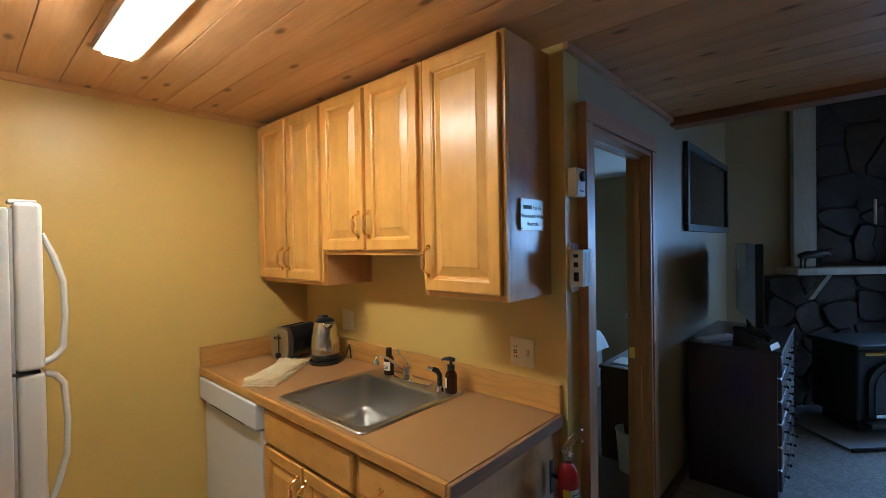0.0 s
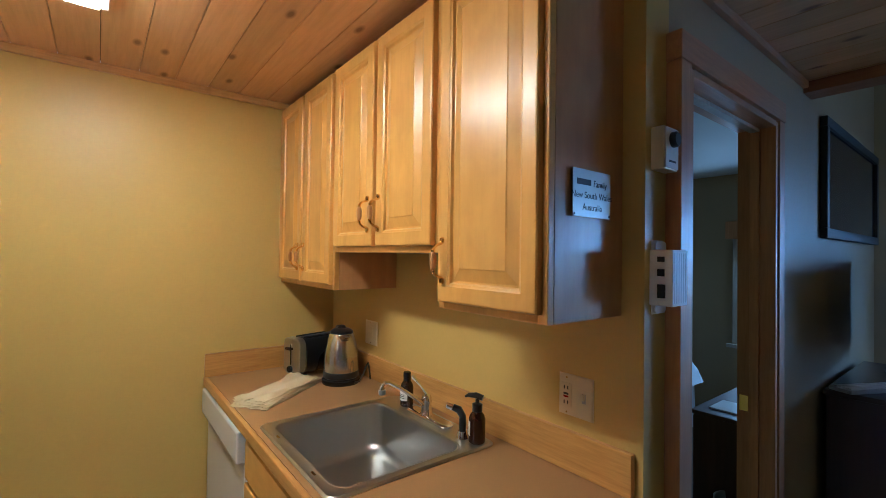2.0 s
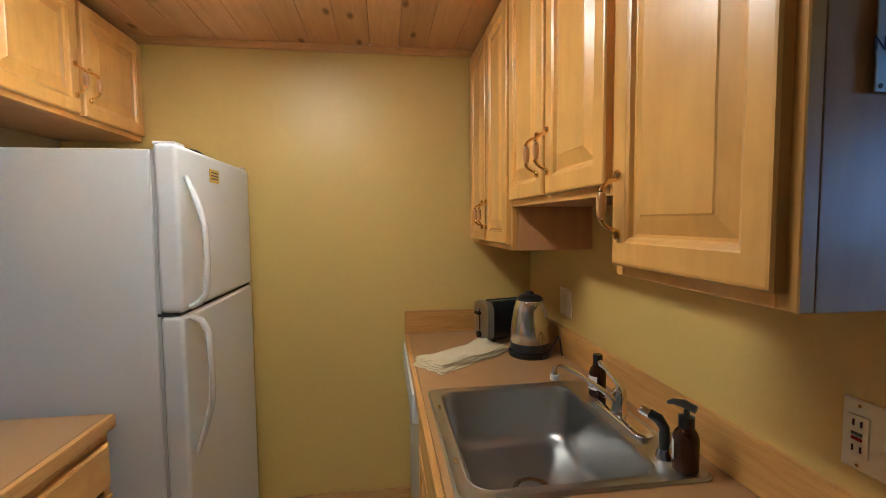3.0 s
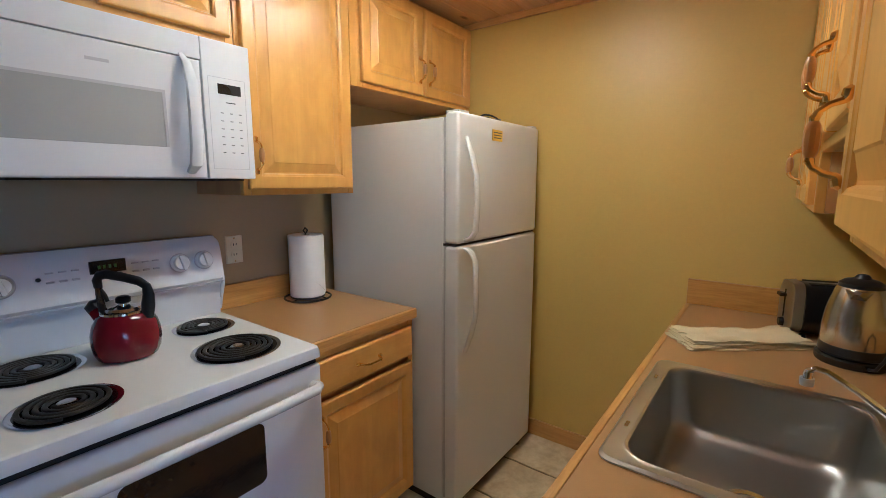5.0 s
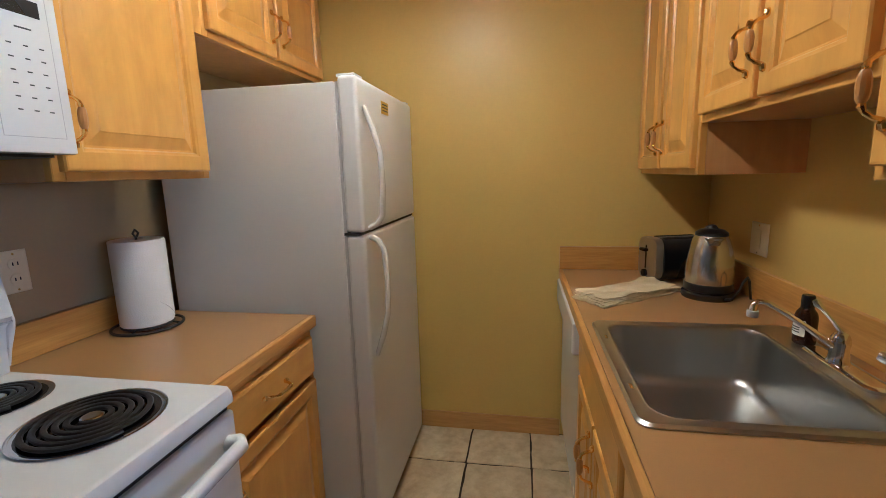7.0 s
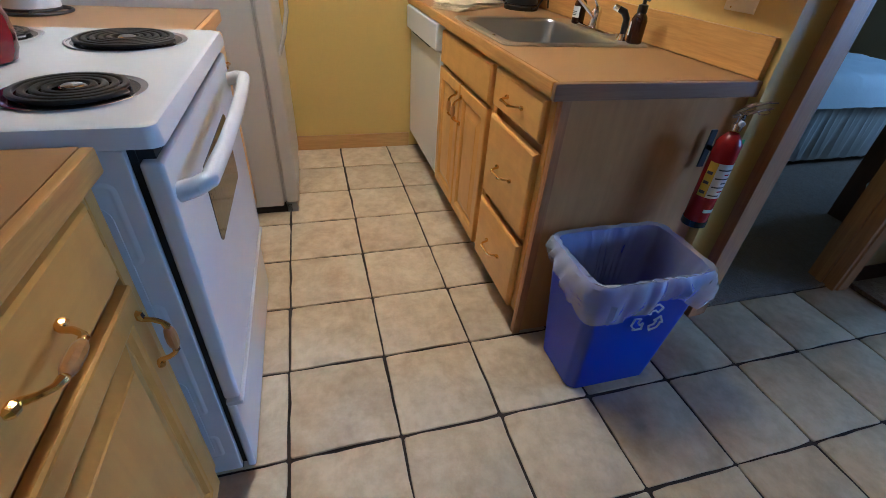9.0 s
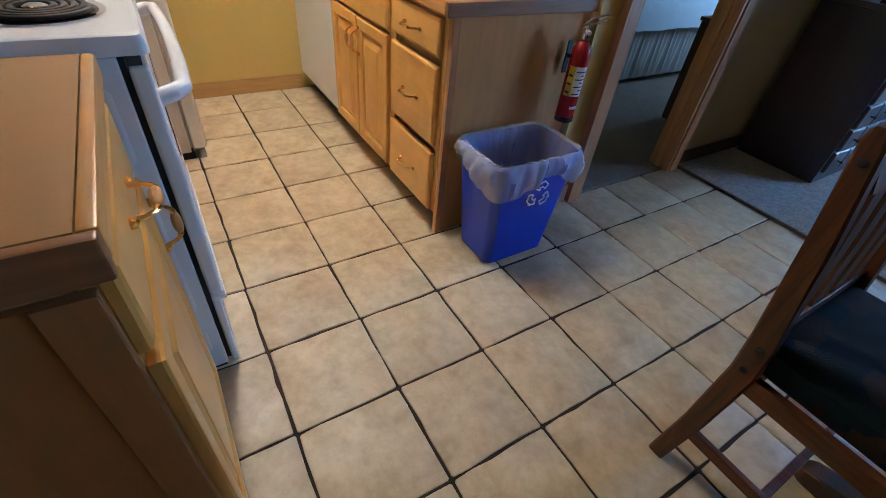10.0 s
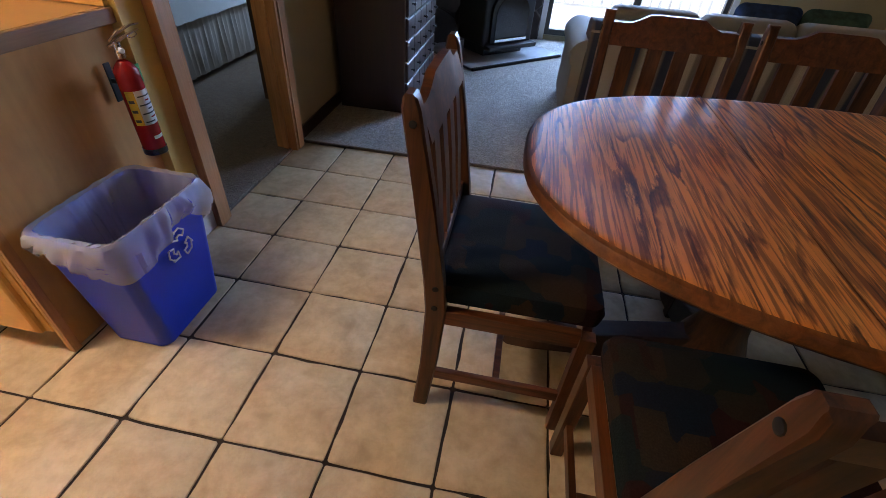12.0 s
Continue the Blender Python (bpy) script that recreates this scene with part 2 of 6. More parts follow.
PINE = timber("pine board", (0.62, 0.35, 0.16), (0.76, 0.48, 0.245), 0, 0.42, 5, 0.1, 0.9, knots=True, island=True)
GRIP = timber("turned grip wood", (0.42, 0.19, 0.055), (0.58, 0.30, 0.09), 2, 0.3, 9, 0.3, 0.7)
ENDWOOD = timber("worn grey-brown edge", (0.22, 0.11, 0.05), (0.40, 0.22, 0.11), 1, 0.45, 8, 0.1, 0.6)
DARKPANEL = timber("brown stained panel", (0.32, 0.145, 0.045), (0.44, 0.21, 0.07), 2, 0.4, 4, 0.15, 0.9)
# brown edge wood, its colour taken darker for the dim light on that end
DARKEND = timber("brown edge darkened for dim light", (0.18, 0.075, 0.028), (0.30, 0.14, 0.055), 1, 0.4, 7, 0.2, 0.7)
FIR = timber("stained fir trim", (0.42, 0.19, 0.075), (0.58, 0.30, 0.13), 2, 0.4, 9, 0.15, 0.6)
FIRH = timber("stained fir trim, level", (0.42, 0.19, 0.075), (0.58, 0.30, 0.13), 1, 0.4, 9, 0.15, 0.6)
BEAM = timber("stained beam", (0.22, 0.085, 0.035), (0.36, 0.16, 0.07), 0, 0.45, 7, 0.1, 0.6)
BASEX = timber("pine baseboard", (0.52, 0.28, 0.08), (0.70, 0.42, 0.15), 1, 0.4, 8, 0.1, 0.6, knots=True)
CHAIR = timber("red-brown stained oak", (0.020, 0.006, 0.002), (0.150, 0.050, 0.013), 2, 0.42, 14, 0.12, 0.42)
CHAIRH = timber("red-brown stained oak, level", (0.034, 0.010, 0.004), (0.185, 0.062, 0.018), 0, 0.36, 14, 0.12, 0.45)
TABLE = oak_top("table oak")
RIM = timber("table rim oak", (0.10, 0.032, 0.010), (0.34, 0.125, 0.030), 1, 0.42, 12, 0.15, 0.5)
CHEST = timber("dark mahogany", (0.020, 0.007, 0.009), (0.046, 0.016, 0.017), 2, 0.40, 8, 0.8, 0.7)
WALNUT = timber("dark brown wood", (0.05, 0.022, 0.012), (0.12, 0.055, 0.03), 2, 0.4, 8, 0.1, 0.6)
LAMINATE = painted("brown laminate", (0.38, 0.208, 0.078), 0.33, 0.06, 240, 0.05)
WHITE = painted("white enamel", (0.68, 0.68, 0.68), 0.22, 0.02, 40, 0.0)
WHITEP = painted("white pebbled enamel", (0.66, 0.655, 0.65), 0.34, 0.02, 420, 0.35)
GREYP = painted("grey plastic", (0.45, 0.45, 0.46), 0.4, 0.03, 80, 0.05)
IVORY = painted("ivory plastic", (0.74, 0.65, 0.44), 0.35, 0.03, 60, 0.03)
BLACKP = painted("black plastic", (0.012, 0.012, 0.013), 0.28, 0.1, 90, 0.05)
BLACKM = painted("black iron", (0.018, 0.018, 0.02), 0.5, 0.15, 120, 0.3)
# near-black for rubber feet; also paints the shade inside gaps, slots and recesses
GAP_RUBBER = painted("dark gap", (0.01, 0.01, 0.01), 0.8, 0.1)
# chrome coloured dark to stand in for the shade of a deep bowl
BOWLSHADE = painted("chrome with painted bowl shade", (0.13, 0.125, 0.12), 0.22, 0.15, 60, 0.0, metal=1.0)
COIL = painted("burner coil iron", (0.022, 0.021, 0.021), 0.42, 0.2, 200, 0.2, metal=0.3)
BRASS = painted("polished brass", (0.86, 0.58, 0.20), 0.16, 0.06, 60, 0.02, metal=1.0)
CHROME = painted("chrome", (0.80, 0.80, 0.82), 0.08, 0.02, 60, 0.0, metal=1.0)
STEEL = painted("satin stainless steel", (0.50, 0.49, 0.475), 0.34, 0.03, 40, 0.0, metal=1.0, blotch=3, spread=0)
STEELV = painted("satin kettle steel", (0.60, 0.59, 0.57), 0.21, 0.04, 40, 0.0, metal=1.0, blotch=3)
SCREEN = painted("mesh behind microwave glass", (0.36, 0.365, 0.35), 0.16, 0.03, 900, 0.0)
OVENGLASS = painted("dark oven glass", (0.020, 0.014, 0.010), 0.05, 0.2)
RED = painted("red enamel", (0.135, 0.005, 0.012), 0.12, 0.08)
EXTRED = painted("red extinguisher paint", (0.33, 0.010, 0.012), 0.25, 0.06)
BLUE = painted("blue recycling plastic", (0.006, 0.035, 0.46), 0.35, 0.05, 120, 0.1)
PAPER = painted("white paper towel", (0.78, 0.76, 0.73), 0.9, 0.03, 260, 0.5)
CLOTH = painted("cream cotton towel", (0.66, 0.55, 0.34), 0.9, 0.05, 320, 0.5)
TILES = tile_glaze()
GROUT = painted("dark brown grout", (0.042, 0.025, 0.016), 0.9, 0.35, 90, 0.6)
STONE = stone_mix()
MORTAR = painted("dark mortar", (0.055, 0.042, 0.038), 0.9, 0.25, 60, 0.7)
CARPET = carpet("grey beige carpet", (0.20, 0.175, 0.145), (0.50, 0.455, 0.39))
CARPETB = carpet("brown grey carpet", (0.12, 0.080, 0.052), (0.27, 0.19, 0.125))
CLEAR = glass("window glass")
AMBER = painted("amber bottle plastic", (0.032, 0.009, 0.004), 0.12, 0.15)
LABEL = painted("white label", (0.72, 0.71, 0.68), 0.5, 0.03)
INK = painted("dark ink", (0.06, 0.06, 0.06), 0.6, 0.05)
SOFA = painted("cream sofa fabric", (0.36, 0.335, 0.29), 0.9, 0.08, 220, 0.5)


def striped(name):
    """Woven upholstery with broad upright stripes in cream, taupe and navy."""
    m, n, l, b = shader(name, 0.9)
    v = coords(n, l, (1, 1, 1))
    sep, mul, fr = n.new("ShaderNodeSeparateXYZ"), n.new("ShaderNodeMath"), n.new("ShaderNodeMath")
    mul.operation, mul.inputs[1].default_value, fr.operation = "MULTIPLY", 4.6, "FRACT"
    l.new(v, sep.inputs[0])
    l.new(sep.outputs[0], mul.inputs[0])
    l.new(mul.outputs[0], fr.inputs[0])
    c = ramp(n, l, fr.outputs[0], (0.0, (0.50, 0.45, 0.37)), (0.28, (0.46, 0.41, 0.34)), (0.34, (0.20, 0.17, 0.15)), (0.46, (0.17, 0.15, 0.14)), (0.52, (0.035, 0.045, 0.085)), (0.80, (0.045, 0.055, 0.09)), (0.86, (0.22, 0.19, 0.16)), (1.0, (0.48, 0.43, 0.36)))
    weave = noisy(n, l, v, 240, 2)
    c = mixed(n, l, "MULTIPLY", 0.6, c, ramp(n, l, weave, (0.3, (0.6, 0.6, 0.6)), (0.7, (1.15, 1.15, 1.15))))
    l.new(c, b.inputs["Base Color"])
    bumped(n, l, b, weave, 0.5, 0.002)
    return m


STRIPES = striped("striped sofa fabric")
SEAT = plaid()
PLASTER = painted("white bedroom ceiling paint", (0.72, 0.71, 0.68), 0.7, 0.03, 80, 0.3)
SHEET = painted("white blue bed linen", (0.60, 0.66, 0.72), 0.85, 0.05, 60, 0.5)
SKIRT = painted("grey bed skirt cloth", (0.50, 0.50, 0.50), 0.9, 0.06, 200, 0.3)
PALE = timber("pale painted post", (0.42, 0.38, 0.32), (0.58, 0.54, 0.46), 2, 0.5, 8, 0.0, 0.7)
ALU = painted("bronze window frame", (0.06, 0.045, 0.035), 0.45, 0.1)
WHITEF = painted("white window trim", (0.75, 0.74, 0.72), 0.5, 0.04)
SNOW = painted("pale deck boards", (0.62, 0.60, 0.58), 0.8, 0.1, 40, 0.4)
BRASSPLATE = painted("engraved metal plaque", (0.50, 0.50, 0.46), 0.35, 0.06, 50, 0.05, metal=0.6)
YELLOW = painted("yellow label", (0.70, 0.45, 0.03), 0.45, 0.05)
CREAM = painted("candle wax", (0.75, 0.68, 0.5), 0.5, 0.03)
CANVAS = painted("dark print under glass", (0.035, 0.035, 0.04), 0.1, 0.6, 14, 0.0, blotch=9)
TUBE = lit("lit fluorescent diffuser", LAMP_COLOUR, LAMP)
GREENLED = painted("green clock digits", (0.05, 0.16, 0.03), 0.4, 0.05)
OUTSIDE = lit("bright overcast distance", (0.86, 0.95, 1.0), 2.2)


def film_plastic():
    m, n, l, b = shader("translucent white bag film", 0.12)
    v = coords(n, l, (1, 1, 1))
    b.inputs["Base Color"].default_value = (0.92, 0.92, 0.94, 1)
    b.inputs["Alpha"].default_value = 0.34
    b.inputs["Specular IOR Level"].default_value = 0.9
    bumped(n, l, b, noisy(n, l, v, 11, 2, 0.4, 1.4), 0.45, 0.02)
    return m


BAG = film_plastic()

# ---- mesh helpers ----
def finish(name, bm, material, parent=None, label="", smooth=True):
    bmesh.ops.recalc_face_normals(bm, faces=bm.faces)
    me = bpy.data.meshes.new(name)
    bm.to_mesh(me)
    bm.free()
    for mt in material if isinstance(material, (list, tuple)) else [material]:
        me.materials.append(mt)
    if smooth:
        me.polygons.foreach_set("use_smooth", [True] * len(me.polygons))
        me.set_sharp_from_angle(angle=radians(35))
    ob = new(name, me)
    if smooth and len(me.polygons) < 400:
        wn_mod = ob.modifiers.new("even_shading", "WEIGHTED_NORMAL")
        wn_mod.keep_sharp, wn_mod.weight = True, 60
    if parent:
        ob.parent = parent
    if label:
        ob["label"] = label
    return ob


def part(name, bm, material, parent, label="", smooth=True):
    return finish(name, bm, material, parent, label, smooth)


def thing(name, at, label, category, group="", turn=0.0):
    ob = new(name)
    ob.empty_display_size = 0.1
    ob.matrix_world = pose(*at, 0, 0, turn)
    return tagged(ob, label, category, group)


def setting(name, bm, material, label="", category=""):
    return tagged(finish(name, bm, material), label, category, kind="structure")


def block(bm, x0, x1, y0, y1, z0, z1, bevel=0.0, seg=2, index=0):
    vs = bmesh.ops.create_cube(bm, size=1.0)["verts"]
    for v in vs:
        v.co = Vector(((x0 + x1) / 2 + v.co.x * (x1 - x0), (y0 + y1) / 2 + v.co.y * (y1 - y0), (z0 + z1) / 2 + v.co.z * (z1 - z0)))
    faces = {f for v in vs for f in v.link_faces}
    for f in faces:
        f.material_index = index
    if bevel:
        bmesh.ops.bevel(bm, geom=list({e for v in vs for e in v.link_edges}), offset=bevel, segments=seg, affect="EDGES", profile=0.5)
    return bm


def boxed(*dims, bevel=0.0, seg=2):
    return block(bmesh.new(), *dims, bevel=bevel, seg=seg)


def loft(bm, loops, cap0=True, cap1=True, closed=True):
    """Skin rings of points that have the same count."""
    rows = [[bm.verts.new(p) for p in loop] for loop in loops]
    n = len(rows[0])
    for a, b in zip(rows, rows[1:]):
        for k in range(n if closed else n - 1):
            bm.faces.new((a[k], a[(k + 1) % n], b[(k + 1) % n], b[k]))
    if cap0 and closed:
        bm.faces.new(rows[0][::-1])
    if cap1 and closed:
        bm.faces.new(rows[-1])
    return bm


def spun(bm, profile, centre=(0, 0, 0), seg=28, cap0=True, cap1=True):
    """A turned solid about the z axis: (radius, height) from the foot up."""
    cx, cy, cz = centre
    ring = [(math.cos(2 * math.pi * k / seg), math.sin(2 * math.pi * k / seg)) for k in range(seg)]
    return loft(bm, [[(cx + r * c, cy + r * s, cz + h) for c, s in ring] for r, h in profile], cap0, cap1)


def tube(bm, points, radius, seg=10, flat=1.0):
    """A round bar along points; radius may be a list. flat squashes it along its second axis."""
    pts = [Vector(p) for p in points]
    rad = radius if isinstance(radius, (list, tuple)) else [radius] * len(pts)
    loops, side = [], None
    for k, p in enumerate(pts):
        d = (pts[min(k + 1, len(pts) - 1)] - pts[max(k - 1, 0)]).normalized()
        if side is None:
            side = d.cross(Vector((0, 0, 1)) if abs(d.z) < 0.9 else Vector((1, 0, 0))).normalized()
        side = (side - d * side.dot(d)).normalized()
        up = d.cross(side)
        loops.append([p + rad[k] * (math.cos(a) * side + flat * math.sin(a) * up) for a in (2 * math.pi * j / seg for j in range(seg))])
    return loft(bm, loops)


def rounded(x0, x1, y0, y1, r, z, n=5):
    """A rounded rectangle as a ring of points."""
    pts = []
    for cx, cy, a0 in ((x1 - r, y1 - r, 0), (x0 + r, y1 - r, 90), (x0 + r, y0 + r, 180), (x1 - r, y0 + r, 270)):
        for k in range(n + 1):
            a = radians(a0 + 90 * k / n)
            pts.append((cx + r * math.cos(a), cy + r * math.sin(a), z))
    return pts


def ringed(bm, w, h, steps, thick):
    """A panelled front, w wide along x and h high along z, facing -y; steps are (inset, depth) from the edge inwards."""
    def rect(i, d):
        return [(i, d, i), (w - i, d, i), (w - i, d, h - i), (i, d, h - i)]
    loft(bm, [rect(0, thick)] + [rect(i, d) for i, d in steps])
    return bm


def raised_door(w, h):
    return ringed(bmesh.new(), w, h, [(0, 0.005), (0.003, 0.001), (0.007, 0), (0.044, 0), (0.047, 0.002), (0.052, 0.004), (0.056, 0.0115), (0.061, 0.012), (0.092, 0.0025), (0.095, 0.0005)], 0.02)


def slab_front(w, h):
    return ringed(bmesh.new(), w, h, [(0, 0.008), (0.004, 0.003), (0.010, 0)], 0.02)


def brass_pull(parent, x, z, upright=True, grip=True, face=0.0, length=0.096, out=-1):
    """An arched brass pull with a turned wooden grip, on a front at y = face."""
    h = length / 2
    ax = Vector((0, 0, 1)) if upright else Vector((1, 0, 0))
    o = Vector((x, face, z))
    oy = Vector((0, out, 0))
    bm = bmesh.new()
    half = [(h + 0.016, 0.0, 0.004), (h + 0.012, 0.003, 0.0075), (h + 0.004, 0.0045, 0.0075), (h, 0.007, 0.0048), (h - 0.004, 0.020, 0.0042), (h - 0.012, 0.031, 0.0042), (h - 0.021, 0.035, 0.0062), (h - 0.025, 0.035, 0.0045)]
    pts = [(k, d, r) for k, d, r in half] + [(-k, d, r) for k, d, r in reversed(half)]
    tube(bm, [o + ax * k + oy * d for k, d, r in pts], [r for k, d, r in pts], 8)
    ob = part("handle", bm, BRASS, parent, "polished brass arched pull")
    if grip:
        g = h - 0.0245
        bm = bmesh.new()
        tube(bm, [o + ax * q * g + oy * 0.035 for q in (-1, -0.75, -0.3, 0.3, 0.75, 1)], [0.0055, 0.0082, 0.0098, 0.0098, 0.0082, 0.0055], 10)
        part("grip", bm, GRIP, ob, "turned wooden grip")
    return ob


# ---- setting ----
W, WD = 0.12, 0.085
bm = boxed(BACK - W, EAST + W, STOVEY - W, EDGE, -0.12, -0.006)
floor = setting("floor", bm, GROUT, "beige ceramic tile floor with dark brown grout", "floor")
bm = boxed(DOORX, EAST + W, EDGE, FAR + W, -0.12, 0.012)
setting("floor_living", bm, CARPET, "grey beige carpet in the living room", "carpet")
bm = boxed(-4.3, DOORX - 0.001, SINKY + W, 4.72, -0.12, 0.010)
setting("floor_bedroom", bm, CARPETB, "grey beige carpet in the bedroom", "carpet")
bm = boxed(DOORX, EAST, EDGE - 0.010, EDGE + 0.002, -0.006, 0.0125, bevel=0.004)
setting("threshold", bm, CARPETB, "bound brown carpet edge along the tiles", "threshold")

setting("wall_back", boxed(BACK - W, BACK, STOVEY - W, SINKY + W, 0, CEIL), WALL, "mustard yellow painted kitchen wall", "wall")
setting("wall_sink", boxed(BACK, DOORX, SINKY, SINKY + W, 0, CEIL), WALL, "mustard yellow painted wall behind the sink", "wall")
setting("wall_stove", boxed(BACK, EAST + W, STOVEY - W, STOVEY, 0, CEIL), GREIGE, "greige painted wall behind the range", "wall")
setting("wall_east", boxed(EAST, EAST + W, STOVEY, FAR + W, 0, HIGH), WALL, "mustard yellow painted wall", "wall")
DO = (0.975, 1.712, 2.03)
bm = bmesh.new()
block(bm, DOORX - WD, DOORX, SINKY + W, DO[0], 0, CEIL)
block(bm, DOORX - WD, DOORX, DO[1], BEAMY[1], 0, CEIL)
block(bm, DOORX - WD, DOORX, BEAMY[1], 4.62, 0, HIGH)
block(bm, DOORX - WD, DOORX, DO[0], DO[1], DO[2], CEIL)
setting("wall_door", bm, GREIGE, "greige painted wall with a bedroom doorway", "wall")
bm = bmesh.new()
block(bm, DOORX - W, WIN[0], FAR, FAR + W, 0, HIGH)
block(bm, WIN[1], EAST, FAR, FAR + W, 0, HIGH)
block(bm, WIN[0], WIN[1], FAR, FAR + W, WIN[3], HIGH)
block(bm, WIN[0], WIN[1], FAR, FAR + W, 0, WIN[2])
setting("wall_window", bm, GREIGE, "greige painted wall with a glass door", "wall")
bm = bmesh.new()
block(bm, -4.3, -4.2, SINKY + W, 4.72, 0, 2.4)
block(bm, -4.2, BACK - W, SINKY + W - 0.1, SINKY + W, 0, 2.4)
setting("wall_bedroom", bm, GREIGE, "greige painted bedroom walls", "wall")
setting("ceiling_bedroom", boxed(-4.3, DOORX - WD, SINKY + W, 4.72, 2.30, 2.4), PLASTER, "white painted bedroom ceiling", "ceiling")

bm = bmesh.new()
y = STOVEY
while y < BEAMY[1]:
    block(bm, BACK, EAST, y + 0.001, min(y + 0.1377, BEAMY[1]), CEIL, CEIL + 0.014, bevel=0.0025, seg=1)
    y += 0.1385
setting("ceiling", bm, PINE, "knotty pine tongue and groove board ceiling", "ceiling")
setting("ceiling_underlay", boxed(BACK, EAST, STOVEY, BEAMY[1], CEIL + 0.0145, CEIL + 0.030), GROUT, "dark underlay behind the ceiling board joints", "ceiling")
setting("wall_header", boxed(DOORX, EAST, BEAMY[0] + 0.01, BEAMY[1], CEIL + 0.034, HIGH), GREIGE, "greige painted wall above the beam", "wall")
bm = bmesh.new()
for k in range(21):
    block(bm, DOORX, EAST, BEAMY[1] + 0.0015 + k * 0.1385, min(BEAMY[1] + 0.137 + k * 0.1385, FAR + 0.1), HIGH, HIGH + 0.018, bevel=0.0035, seg=1)
setting("ceiling_living", bm, PINE, "high pine board ceiling of the living room", "ceiling")
setting("roof_deck", boxed(-4.4, EAST + 0.3, STOVEY - 0.3, FAR + 0.4, HIGH + 0.10, HIGH + 0.2), PLASTER, "closed deck above the ceiling", "roof")

bm = boxed(DOORX, EAST, BEAMY[0], BEAMY[1], 2.268, CEIL, bevel=0.006)
setting("beam", bm, BEAM, "red-brown stained ceiling beam", "beam")
bm = boxed(DOORX, DOORX + 0.022, SINKY, BEAMY[0], CEIL - 0.032, CEIL, bevel=0.005)
setting("crown_trim_door", bm, FIRH, "stained wood strip under the ceiling", "trim")
bm = boxed(BACK, BACK + 0.02, STOVEY, SINKY, CEIL - 0.035, CEIL, bevel=0.005)
setting("crown_trim_back", bm, BASEX, "pine strip under the ceiling", "trim")
bm = boxed(BACK, BACK + 0.016, -0.66, 0.15, 0, 0.092, bevel=0.004)
setting("baseboard_back", bm, BASEX, "pine baseboard on the kitchen wall", "baseboard")
bm = boxed(DOORX, DOORX + 0.016, SINKY - 0.06, DO[0] - 0.07, 0, 0.09, bevel=0.003)
setting("baseboard_door", bm, WHITEF, "pale baseboard beside the doorway", "baseboard")
bm = boxed(DOORX, DOORX + 0.014, DO[1] + 0.07, 4.0, 0, 0.09, bevel=0.003)
setting("baseboard_living", bm, WALNUT, "dark baseboard in the living room", "baseboard")

# door frame
dj = thing("door_frame", (0, 0, 0), "stained fir door frame of the bedroom", "door frame")
dj["kind"] = "structure"
for nm, y0, y1 in (("casing", DO[0] - 0.07, DO[0] - 0.008), ("casing", DO[1] + 0.008, DO[1] + 0.07)):
    part(nm, boxed(DOORX, DOORX + 0.042, y0, y1, 0, DO[2] + 0.008, bevel=0.003), FIR, dj)
part("head_casing", boxed(DOORX, DOORX + 0.044, DO[0] - 0.074, DO[1] + 0.074, DO[2] + 0.009, DO[2] + 0.085, bevel=0.003), FIRH, dj)
for y0, y1 in ((DO[0] - 0.004, DO[0] + 0.016), (DO[1] - 0.016, DO[1] + 0.004)):
    part("jamb", boxed(DOORX - WD - 0.004, DOORX + 0.036, y0, y1, 0, DO[2], bevel=0.002), FIR, dj)
part("head_jamb", boxed(DOORX - WD - 0.004, DOORX + 0.036, DO[0] + 0.0165, DO[1] - 0.0165, DO[2] - 0.018, DO[2] + 0.004, bevel=0.002), FIRH, dj)
part("stop", boxed(DOORX - 0.045, DOORX - 0.015, DO[1] - 0.027, DO[1] - 0.015, 0, DO[2] - 0.018, bevel=0.002), FIR, dj)
part("stop", boxed(DOORX - 0.045, DOORX - 0.015, DO[0] + 0.015, DO[0] + 0.027, 0, DO[2] - 0.018, bevel=0.002), FIR, dj)
part("head_stop", boxed(DOORX - 0.045, DOORX - 0.015, DO[0] + 0.02, DO[1] - 0.02, DO[2] - 0.030, DO[2] - 0.017, bevel=0.002), PALE, dj, "pale stop strip")
part("strike_plate", boxed(DOORX - 0.08, DOORX - 0.05, DO[1] - 0.018, DO[1] - 0.015, 0.93, 0.99, bevel=0.001), BRASS, dj, "brass strike plate")


